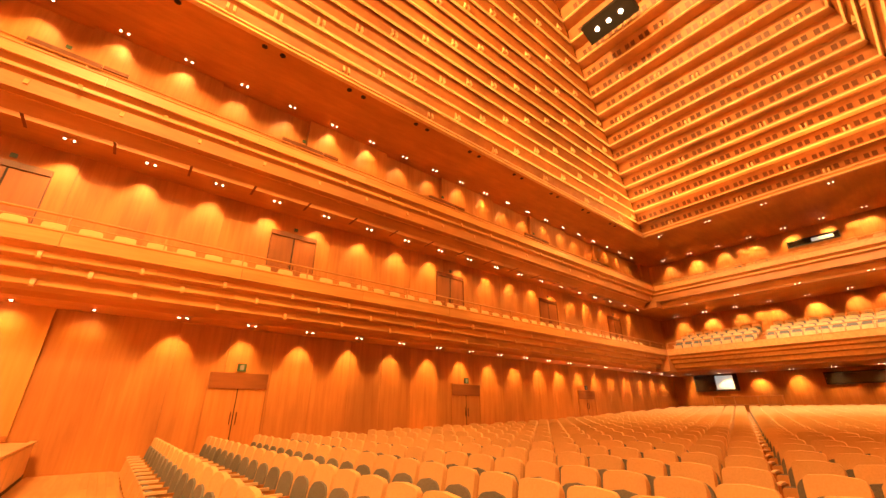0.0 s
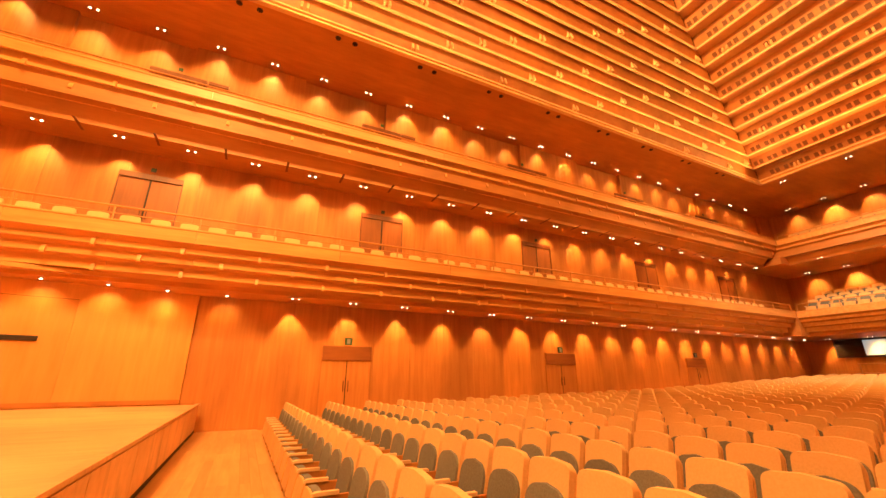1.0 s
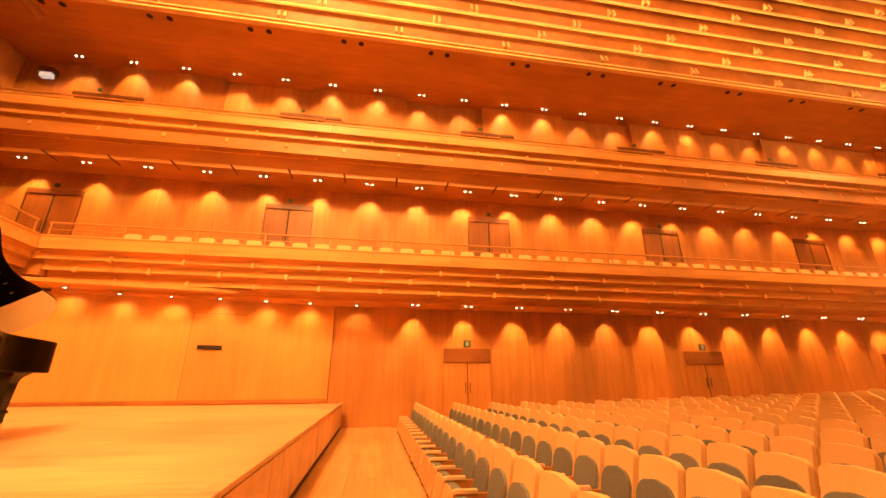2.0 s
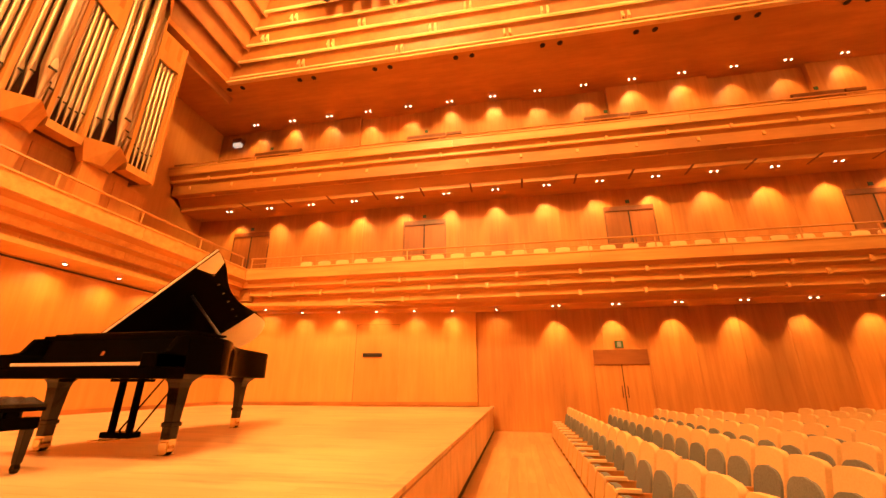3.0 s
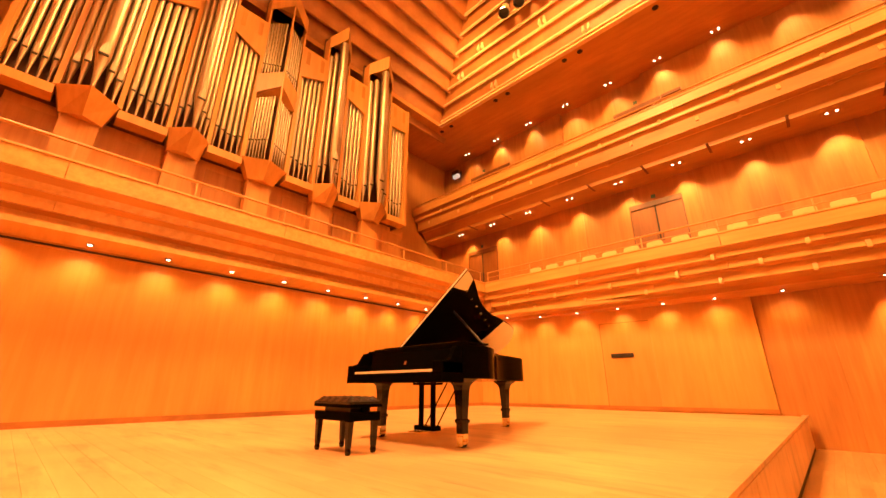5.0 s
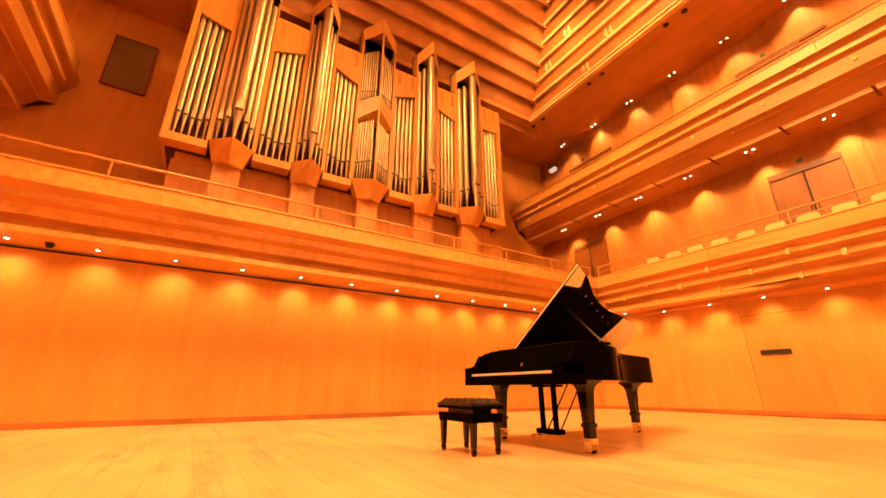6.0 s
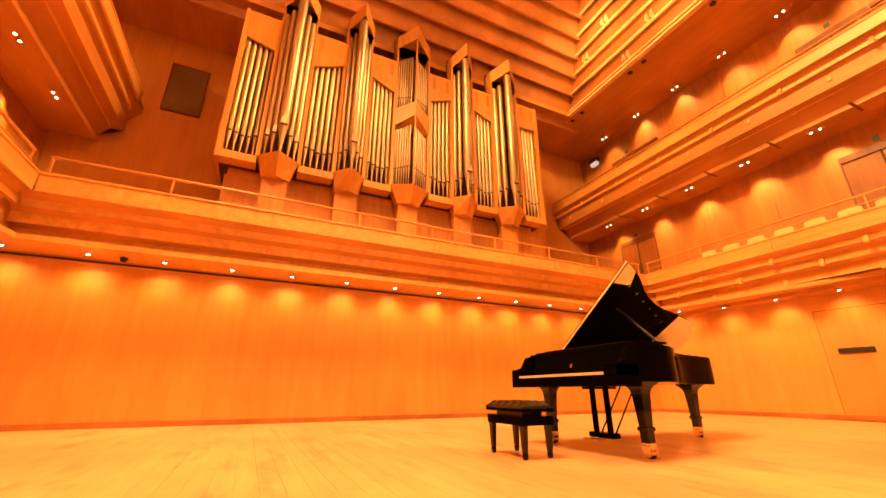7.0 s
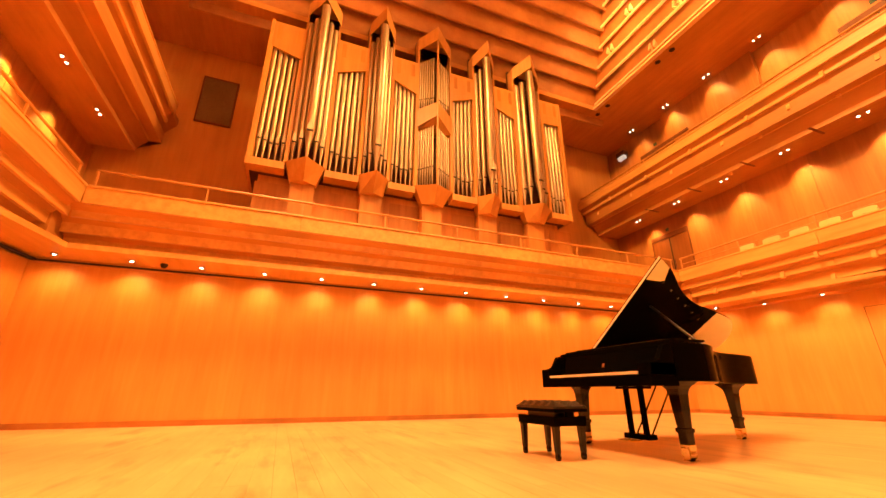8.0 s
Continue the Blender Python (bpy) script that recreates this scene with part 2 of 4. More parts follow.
wall_north = fixed("wall_north", Shape().prism([(NORTH + 0.03, -0.3), (NORTH + 0.03, FLOOR_3 - 0.05), (NORTH_3 + 0.03, FLOOR_3 - 0.05), (NORTH_3 + 0.03, H(10.1)), (NORTH_3 + 0.4, H(10.1)), (NORTH_3 + 0.4, -0.3)], BACK - 0.3, REAR + 0.3, "x"), WALL, "warm oak-panelled long side wall with scallops of lamplight", "wall")
wall_south = fixed("wall_south", Shape().prism([(SOUTH - 0.03, -0.3), (SOUTH - 0.03, FLOOR_3 - 0.05), (SOUTH_3 - 0.03, FLOOR_3 - 0.05), (SOUTH_3 - 0.03, H(10.1)), (SOUTH_3 - 0.4, H(10.1)), (SOUTH_3 - 0.4, -0.3)], BACK - 0.3, REAR + 0.3, "x"), WALL, "warm oak-panelled long side wall facing the doors", "wall")
wall_back = fixed("wall_back", box(BACK - 0.33, SOUTH_3, -0.3, BACK - 0.03, NORTH_3, H(10.4)), STAGEWALL, "plain oak-panelled wall behind the organ", "wall")
wall_rear = fixed("wall_rear", box(REAR + 0.03, SOUTH_3, -0.3, REAR + 0.33, NORTH_3, H(10.1)), WALL, "oak-panelled rear wall of the hall", "wall")


# ---- stage ----
STAGE_FRONT = -0.76
SIDE_A, SIDE_B = (-1.2, 12.15), (-8.75, 11.2)
platform = fixed("stage", Shape().prism([(STAGE_BACK - 0.1, MID - 7.75), (STAGE_FRONT, MID - 8.55), (STAGE_FRONT, 11.92), (-1.15, 12.18), (STAGE_BACK - 0.1, 11.25)], 0.0, STAGE - 0.03),
                 FLOOR, "raised timber concert stage with an oak front", "stage")
for z0, z1, x in ((0.11, STAGE - 0.06, STAGE_FRONT + 0.015),):
    for i in range(11):
        y0 = MID - 8.5 + i * 1.51
        part("front_panel", box(STAGE_FRONT, y0, z0, x, min(y0 + 1.5, 11.9), z1), PLANK, platform)
part("edge_trim", box(STAGE_FRONT - 0.06, MID - 8.55, STAGE - 0.03, STAGE_FRONT + 0.035, 11.92, STAGE + 0.004), PLANK, platform, "pale maple nosing")
# shade of the recessed kick, put on as a dark strip
part("kick_shade", box(STAGE_FRONT, MID - 8.5, 0.026, STAGE_FRONT + 0.004, 11.9, 0.11), DARK, platform)


def wall_run(parent, a, b, z0, z1, width, mat, thick=0.03, gap=0.006, inward=1):
    """Upright panels side by side along a line in the plan, each a piece with a fine joint."""
    a, b = Vector((*a, 0)), Vector((*b, 0))
    along = b - a
    n = max(1, round(along.length / width))
    step = along.length / n
    m0 = Matrix.Translation(a) @ along.to_track_quat("X", "Z").to_matrix().to_4x4()
    me = Shape().box(gap / 2, 0, 0, step - gap / 2, thick, z1 - z0).mesh("panel", mat)
    for i in range(n):
        part("panel", me, mat, parent, at=m0 @ pose(step * i, 0 if inward > 0 else -thick, z0))


wall_run(wall_north, (-1.15, NORTH), (REAR, NORTH), 0.0, SOFFIT_1, 1.2, WALL, 0.03)
wall_run(wall_north, (BACK, NORTH), (REAR, NORTH), FLOOR_2, SOFFIT_2, 1.62, WALL, 0.03)
wall_run(wall_south, (BACK, SOUTH), (REAR, SOUTH), FLOOR_2, SOFFIT_2, 1.62, WALL, 0.03, inward=-1)
wall_run(wall_south, (BACK, SOUTH_3), (REAR, SOUTH_3), FLOOR_3, CEIL_3, 1.62, WALL, 0.03, inward=-1)
# the upper wall stands in shallow offsets, bay by bay
bx, k = BACK, 0
while bx < REAR:
    w = 3.24 if k % 2 else 2.9
    off = 0.16 if k % 2 else 0.0
    part("panel", box(bx, NORTH_3 - off, FLOOR_3, min(bx + w - 0.006, REAR), NORTH_3 + 0.03, CEIL_3), WALL, wall_north)
    bx, k = bx + w, k + 1

stage_wall = fixed("wall_stage", Shape().prism([(STAGE_BACK, MID - 7.7), (STAGE_BACK, 11.2), (-1.2, 12.15), (-1.2, 12.2), (STAGE_BACK - 0.2, 11.4), (STAGE_BACK - 0.2, MID - 7.9), (-1.2, MID - 8.7), (-1.2, MID - 8.65)],
                   STAGE - 0.02, H(1.98)), STAGEWALL, "smooth glowing oak wall wrapped round the stage", "wall")
base = Shape()
for a, b in (((STAGE_BACK + 0.012, MID - 7.7), (STAGE_BACK + 0.012, 11.2)), ((STAGE_BACK, 11.188), (-1.2, 12.138))):
    p, q = Vector((*a, 0)), Vector((*b, 0))
    base.box(0, -0.006, 0, (q - p).length, 0.006, 0.09, Matrix.Translation(p + Vector((0, 0, STAGE))) @ (q - p).to_track_quat("X", "Z").to_matrix().to_4x4())
fixed("baseboard", base, CEIL, "low oak skirting round the stage", "baseboard")
# shadow line under the balcony, laid on as a dark strip
line = Shape()
for a, b in (((STAGE_BACK + 0.03, MID - 7.6), (STAGE_BACK + 0.03, 11.2)), ((STAGE_BACK, 11.17), (-1.6, 12.08)), ((STAGE_BACK, MID - 7.6), (-1.6, MID - 8.6))):
    p, q = Vector((*a, 0)), Vector((*b, 0))
    line.box(0, -0.03, 0, (q - p).length, 0.03, 0.035, Matrix.Translation(p + Vector((0, 0, H(1.97)))) @ (q - p).to_track_quat("X", "Z").to_matrix().to_4x4())
fixed("trim_shadow_strip", line, DARK, "dark strip standing for the shadow line along the top of the stage wall", "trim")


# ---- balconies ----
STEPS_1 = [(0.0, H(2.80), TOP_1), (0.17, H(2.60), H(2.78)), (0.34, H(2.38), H(2.58)), (0.54, H(2.14), H(2.36))]
STEPS_2 = [(0.0, H(6.60), TOP_2), (0.17, H(6.41), H(6.58)), (0.34, H(6.21), H(6.39)), (0.54, H(5.99), H(6.19))]


def balcony(name, tier, length, m, depth, mat, label, board=3.24, cross=0, tail=0.0):
    """A balcony drawn along its own x, its front at y = 0 and its body towards +y, at the pose m."""
    soffit, top, deck, rail = TIERS[tier]
    soffit, deck = soffit + 0.003 * cross, deck - 0.003 * cross
    steps = (STEPS_1, STEPS_2)[tier]
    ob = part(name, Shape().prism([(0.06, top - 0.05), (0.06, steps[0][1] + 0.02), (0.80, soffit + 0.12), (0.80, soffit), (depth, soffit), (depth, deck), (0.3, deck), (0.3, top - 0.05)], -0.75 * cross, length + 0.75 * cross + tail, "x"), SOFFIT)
    ob.matrix_basis = m
    tagged(ob, label, "balcony", "", "structure")
    for k, (inset, z0, z1) in enumerate(steps):
        n = max(1, round(length / board))
        w = length / n
        shift = (k % 2) * w * 0.5
        cuts = [-inset] + [x for x in (shift + w * i for i in range(n + 1)) if 0.3 < x < length - 0.3] + [length + inset]
        for c0, c1 in zip(cuts, cuts[1:]):
            part("fascia_board", Shape().prism([(inset, z0), (inset - 0.01, z1), (inset + 0.3, z1), (inset + 0.3, z1 - 0.05), (inset + 0.06, z0 + 0.03), (inset + 0.06, z0)], c0 + 0.004, c1 - 0.004, "x"), mat, ob)
        # small brackets hung over each ledge, staggered from ledge to ledge
        if k and not cross and mat is BALC and "north" in name:
            me = Shape().prism([(-0.075, z0 - 0.05), (-0.012, z0 - 0.05), (-0.012, z0 + 0.12), (-0.03, z0 + 0.12), (-0.075, z0 - 0.01)], -0.038, 0.038, "x").mesh("bracket", mat)
            for i in range(int(length / 1.62)):
                part("bracket", me, mat, ob, at=pose(0.7 + 0.81 * (k % 2) + 1.62 * i, inset, 0))
    part("coping", box(0, -0.03, top, length, 0.34, top + 0.045), mat, ob, "pale oak ledge on top of the balcony front", bevel=0.012)
    posts = max(2, round(length / 1.62))
    for i in range(posts + 1):
        x = min(max(length * i / posts, 0.03), length - 0.03)
        part("rail_post", box(x - 0.014, 0.13, top + 0.045, x + 0.014, 0.158, rail - 0.02), RAIL, ob)
    part("handrail", Shape().rod((0, 0.145, rail), (length, 0.145, rail), 0.026), RAIL, ob, "slim oak handrail", True)
    if not cross:
        part("mid_rail", Shape().rod((0, 0.145, (top + rail) / 2 + 0.03), (length, 0.145, (top + rail) / 2 + 0.03), 0.012), RAIL, ob, "thin lower rail", True)
    return ob


FRONT_N, FRONT_S, FRONT_B, FRONT_R = 10.4, MID - 6.9, -7.9, 25.1
balcony("balcony_north_lower", 0, FRONT_R - FRONT_B - 0.02, pose(FRONT_B, FRONT_N, 0), NORTH - FRONT_N - 0.01, BALC, "lower oak side balcony with a stepped board front and slim rail")
balcony("balcony_north_upper", 1, FRONT_R - BACK - 0.02, pose(BACK, FRONT_N, 0), NORTH_3 - FRONT_N - 0.17, BALC, "upper oak side balcony with a stepped board front and slim rail")
balcony("balcony_south_lower", 0, FRONT_R - FRONT_B - 0.02, pose(FRONT_R - 0.02, FRONT_S, 0, 0, 0, 180), FRONT_S - SOUTH - 0.01, BALC, "lower oak side balcony facing the doors")
balcony("balcony_south_upper", 1, FRONT_R - BACK - 0.9, pose(FRONT_R - 0.02, FRONT_S, 0, 0, 0, 180), FRONT_S - SOUTH_3 - 0.01, BALC, "upper oak side balcony with its end towards the organ", tail=0.56)
WIDTH = FRONT_N - FRONT_S - 0.04
balcony("balcony_rear_lower", 0, WIDTH, pose(FRONT_R, FRONT_N - 0.02, 0, 0, 0, -90), REAR - FRONT_R - 0.01, BALCX, "lower rear balcony with rows of pale seats", cross=1)
balcony("balcony_rear_upper", 1, WIDTH, pose(FRONT_R, FRONT_N - 0.02, 0, 0, 0, -90), REAR - FRONT_R - 0.01, BALCX, "upper rear balcony with rows of pale seats", cross=1)
balcony("balcony_organ", 0, WIDTH, pose(FRONT_B, FRONT_S + 0.02, 0, 0, 0, 90), FRONT_B - BACK - 0.01, BALCX, "organ balcony over the stage with a stepped oak front", cross=1)

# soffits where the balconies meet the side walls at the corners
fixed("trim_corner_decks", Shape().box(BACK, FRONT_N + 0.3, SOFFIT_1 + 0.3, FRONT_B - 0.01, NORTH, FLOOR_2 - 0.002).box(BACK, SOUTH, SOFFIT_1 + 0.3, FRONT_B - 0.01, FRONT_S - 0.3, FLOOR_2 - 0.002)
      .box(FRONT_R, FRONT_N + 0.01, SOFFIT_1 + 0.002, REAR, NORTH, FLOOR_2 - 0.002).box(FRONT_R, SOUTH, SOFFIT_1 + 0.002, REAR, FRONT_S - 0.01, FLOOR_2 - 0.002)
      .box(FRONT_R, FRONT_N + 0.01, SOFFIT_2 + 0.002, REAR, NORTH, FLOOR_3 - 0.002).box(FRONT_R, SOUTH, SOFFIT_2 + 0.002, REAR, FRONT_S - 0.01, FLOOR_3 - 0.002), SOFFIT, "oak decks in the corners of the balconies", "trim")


# ---- ceiling: a flat border and a stepped pyramid of oak slats ----
CN, CS, CB, CR = 9.81, MID - 6.31, -9.36, 23.7
CZ = CEIL_3
border = Shape()
for a in ((BACK, SOUTH_3, CB, NORTH_3), (CR, SOUTH_3, REAR, NORTH_3), (CB, SOUTH_3, CR, CS), (CB, CN, CR, NORTH_3)):
    border.box(a[0], a[1], CZ, a[2], a[3], CZ + 0.25)
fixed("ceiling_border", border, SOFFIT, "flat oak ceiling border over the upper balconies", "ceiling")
ROWS = 26
APEX = (1.75, MID, H(20.5))
slats = Shape()


def level(s):
    """Corners of the pyramid's inner edge at the share s of its height."""
    return [(CB + (APEX[0] - CB) * s, CS + (APEX[1] - CS) * s), (CR + (APEX[0] - CR) * s, CS + (APEX[1] - CS) * s),
            (CR + (APEX[0] - CR) * s, CN + (APEX[1] - CN) * s), (CB + (APEX[0] - CB) * s, CN + (APEX[1] - CN) * s)]


def zlevel(s):
    return CZ + 0.25 + (APEX[2] - CZ - 0.25) * s


def inward(i):
    return ((1, 0), (0, 1), (-1, 0), (0, -1))[(i + 1) % 4]


lips, knees, boxes, scoops = Shape(), Shape(), Shape(), Shape()
# rounded board of the organ side: shares of the step inward and upward
SCOOP = [(1.0, 1.0), (0.50, 1.22), (0.40, 0.95), (0.30, 0.66), (0.20, 0.38), (0.10, 0.16), (0.04, -0.02), (0.0, -0.16), (-0.08, -0.2), (-0.16, -0.06), (-0.10, 0.5), (0.3, 1.25), (1.0, 1.3)]
for r in range(-1, ROWS):
    s0, s1 = r / ROWS, (r + 1) / ROWS
    z0, z1 = zlevel(s0), zlevel(s1)
    lo, hi = level(s0), level(s1)
    for i in range(4):
        mid = level(s0 + (0.62, 0.28, 0.62, 0.40)[i] / ROWS)
        j = (i + 1) % 4
        a, b, c, d, e, g = lo[i], lo[j], hi[i], hi[j], mid[i], mid[j]
        if i == 3:
            # the organ side has plain rounded boards whose ends run past the side slats
            scoops.prism([(a[0] + (c[0] - a[0]) * fx, z0 + (z1 - z0) * fz) for fx, fz in SCOOP], b[1] - 0.4, a[1] + 0.4, "y")
            continue
        if r < 0:
            continue
        # a board that leans back, then the underside of the next one
        slats.add([(*a, z0), (*b, z0), (*g, z1 + 0.10), (*e, z1 + 0.10)], [(0, 1, 2, 3)])
        slats.add([(*e, z1 + 0.10), (*g, z1 + 0.10), (*d, z1), (*c, z1)], [(0, 1, 2, 3)])
        # lip along the lower edge of the board, light on it put in as pale colour
        u = Vector((b[0] - a[0], b[1] - a[1], 0))
        n = Vector((-u.y, u.x, 0)).normalized()
        p, q = Vector((*a, 0)), Vector((*b, 0))
        deep, tall = 0.07, 0.03
        quad = [p, q, q + n * deep, p + n * deep]
        lips.add([(v.x, v.y, z0 - tall) for v in quad] + [(v.x, v.y, z0 + tall) for v in quad], [(0, 1, 2, 3), (4, 7, 6, 5), (2, 6, 7, 3), (0, 3, 7, 4), (1, 5, 6, 2)])
        # knee brackets standing on the lip, staggered row by row
        length, step = u.length, 3.45
        axis_at = 0 if i % 2 == 0 else 1
        start = -20.45 + 1.15 * (r % 3) + (0 if i % 2 == 0 else 0.9)
        spots_at = [start + step * k for k in range(20)]
        spots_at = [c for c in spots_at if min(p[axis_at], q[axis_at]) + 0.4 < c < max(p[axis_at], q[axis_at]) - 0.4]
        for c in spots_at:
            o = p + (q - p) * ((c - p[axis_at]) / (q[axis_at] - p[axis_at]))
            for dx in (-0.085, 0.085):
                w = o + u.normalized() * dx
                k0, k1 = w + n * 0.02, w + n * 0.17
                h = z1 - z0 + 0.04
                t2 = u.normalized() * 0.034
                knees.add([(v.x, v.y, z) for z, v in ((z0 + 0.06, k0 - t2), (z0 + 0.06, k0 + t2), (z0 + 0.06, k1 + t2), (z0 + 0.06, k1 - t2), (z0 + h, k0 - t2), (z0 + h, k0 + t2), (z0 + h, k0 + t2 + n * 0.05), (z0 + h, k0 - t2 + n * 0.05))],
                          [(0, 1, 2, 3), (4, 7, 6, 5), (0, 4, 5, 1), (1, 5, 6, 2), (2, 6, 7, 3), (3, 7, 4, 0)])
        # dark openings in pairs on the rear slope
        if i == 1:
            x = 0.5
            while x < length - 0.4:
                for dx in (0.0, 0.25):
                    o = p + u.normalized() * (x + dx)
                    f = 0.40
                    m0 = Vector((*e, 0)) - p
                    back = n * (m0.dot(n)) * f
                    z = z0 + (z1 + 0.1 - z0) * f
                    slope = Vector((n.x * m0.dot(n), n.y * m0.dot(n), z1 + 0.1 - z0)).normalized()
                    cen = Vector((o.x + back.x, o.y + back.y, z))
                    face = u.normalized().cross(slope)
                    if face.z > 0:
                        face = -face
                    t3, s3 = u.normalized() * 0.085, slope * 0.11
                    boxes.add([tuple(cen + face * 0.006 + sa * t3 + sb * s3) for sa, sb in ((-1, -1), (1, -1), (1, 1), (-1, 1))], [(0, 1, 2, 3)])
                x += 0.62
# cornice rail under the lowest slats on three sides, pale for the cove light
cornice = Shape()
cornice.box(CB, CN - 0.16, CZ - 0.02, CR, CN - 0.003, CZ + 0.05).box(CB, CS + 0.003, CZ - 0.02, CR, CS + 0.16, CZ + 0.05).box(CR - 0.16, CS + 0.165, CZ - 0.02, CR - 0.003, CN - 0.165, CZ + 0.05)
fixed("ceiling_cornice", cornice, LIP, "cornice rail round the foot of the slatted ceiling, coloured pale for the cove light", "ceiling", bevel=0.01)
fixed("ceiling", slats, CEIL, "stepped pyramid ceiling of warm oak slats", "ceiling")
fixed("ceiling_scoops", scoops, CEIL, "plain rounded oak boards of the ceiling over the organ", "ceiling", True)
fixed("ceiling_lips", lips, LIP, "lips along the ceiling slats, coloured pale for the light on them", "ceiling")
fixed("ceiling_brackets", knees, LIP, "pale paired brackets on the ceiling slats", "ceiling")
fixed("ceiling_openings", boxes, DOOR, "small dark openings in the rear ceiling slope", "ceiling")
# lighting slot in the rear slope
slot = thing("lighting_slot", pose(12.3, 4.65, H(14.35), 0, 27, 0), "dark lighting slot with lamps high in the ceiling", "light slot")
# solid box, the dark depth of the slot put into its black colour
part("pocket", box(-0.42, -1.0, -0.3, 0.42, 1.0, 0.1), SLOTBLACK, slot)
for k in range(3):
    part("lamp", Shape().lathe([(0.09, -0.31), (0.07, -0.36)], Matrix.Translation((0.0, -0.5 + 0.5 * k, 0)), 12), LENS, slot, "bright lamp")
# unseen roof added over all, so that the hall is closed
fixed("ceiling_roof", box(BACK - 0.3, SOUTH - 0.3, APEX[2] + 0.3, REAR + 0.3, NORTH + 0.3, APEX[2] + 0.5), DARK, "unseen dark roof added to close the hall above the slats", "ceiling")


# ---- lamps along the walls ----
def downlight_shape():
    return Shape().lathe([(0.026, 0.0), (0.026, -0.010)], None, 10).mesh("lens", LENS)


def downlight_ring():
    s = Shape()
    s.box(-0.17, -0.075, -0.006, 0.17, 0.075, 0.0)
    return s.mesh("plate", SOFFIT)


PAIR, PLATE = downlight_shape(), downlight_ring()


def downlight(x, y, z, wall, watts, group, axis="y", down=False, cone=70, aim=0.95):
    """A recessed pair of lamps under a soffit that washes the wall beside it."""
    t = thing("downlight", pose(x, y, z - 0.002, 0, 0, 0 if axis == "y" else 90), "recessed pair of warm ceiling downlights", "downlight", group)
    part("plate", PLATE, SOFFIT, t)
    for dx in (-0.085, 0.085):
        part("lens", PAIR, LENS, t, "bright warm lamp lens", at=pose(dx, 0, -0.004))
    near_wall = 0.43 if wall > (y if axis == "y" else x) else -0.43
    eye = (x, wall - near_wall, z - 0.04) if axis == "y" else (wall - near_wall, y, z - 0.04)
    to = (x, wall, z - aim) if axis == "y" else (wall, y, z - aim)
    spot("downlight_beam", eye, to, watts, cone, 0.6, 0.06)
    if down:
        spot("downlight_beam", (x, y - 0.5, z - 0.04), (x, y - 0.5, z - 2), watts * 1.2, 52, 0.8, 0.04)


for k in range(18):
    downlight(1.12 + 1.575 * k, 11.5, SOFFIT_1, NORTH, POWER_DOWN * 0.7, "lamps under the lower balcony", cone=64, aim=1.0)
for k in range(23):
    downlight(-9.85 + 1.575 * k, 11.5, SOFFIT_2, NORTH, POWER_DOWN * 0.62, "lamps under the upper balcony", down=True)
for k in range(24):
    downlight(-9.80 + 1.575 * k, 11.98, CEIL_3, NORTH_3 - 0.1, POWER_DOWN * 0.52, "lamps over the upper balcony", down=True)
for k in range(6):
    downlight(-9.7 + 1.575 * k, SOUTH + 0.75, SOFFIT_2, SOUTH, POWER_DOWN * 1.2, "lamps under the far balcony", down=True)
    downlight(-9.8 + 1.575 * k, SOUTH_3 + 0.45, CEIL_3, SOUTH_3, POWER_DOWN * 1.4, "lamps over the far balcony", down=True)
for k in range(8):
    y = 10.8 - 1.7 * k
    downlight(REAR - 0.8, y, SOFFIT_1 - 0.0, REAR, POWER_DOWN, "lamps at the rear wall", "x")
    downlight(REAR - 0.8, y, SOFFIT_2, REAR, POWER_DOWN * 1.0, "lamps at the rear wall", "x")
    downlight(REAR - 0.8, y, CEIL_3, REAR, POWER_DOWN * 1.0, "lamps at the rear wall", "x")
for k in range(5):
    downlight(25.6, 9.0 - 2.6 * k, SOFFIT_2, REAR, POWER_DOWN * 0.6, "lamps over the rear balcony", "x", True)
    downlight(24.2, 9.0 - 2.6 * k, CEIL_3, REAR, POWER_DOWN * 0.6, "lamps over the rear balcony", "x", True)

BULB = Shape().lathe([(0.03, 0.0), (0.033, -0.012), (0.018, -0.02)], None, 10).mesh("lens", LENS)
COLLAR = Shape().lathe([(0.05, 0.004), (0.05, -0.010), (0.036, -0.010), (0.036, 0.004)], None, 12).mesh("collar", BLACKMETAL)


def stage_light(x, y, tx, ty):
    z = SOFFIT_1 - 0.006 if y > 11.15 and x > -8 else H(2.03)
    t = thing("stage_wall_lamp", pose(x, y, z), "small bright round lamp in the soffit over the stage wall", "lamp", "lamps round the stage wall")
    part("collar", COLLAR, BLACKMETAL, t)
    part("lens", BULB, LENS, t)
    spot("stage_wall_beam", (x, y, z - 0.05), (tx, ty, z - 2.0), POWER_DOWN * 0.22, 140, 1.0, 0.06)


for k in range(13):
    y = -3.72 + 1.08 * k
    stage_light(STAGE_BACK + 0.36, y, STAGE_BACK, y)
for k in range(6):
    x = -7.5 + 1.13 * k
    yw = 12.15 + (x + 1.2) * 0.95 / 7.55
    stage_light(x, yw - 0.34, x, yw)
stage_light(-0.55, 11.8, -0.55, NORTH)
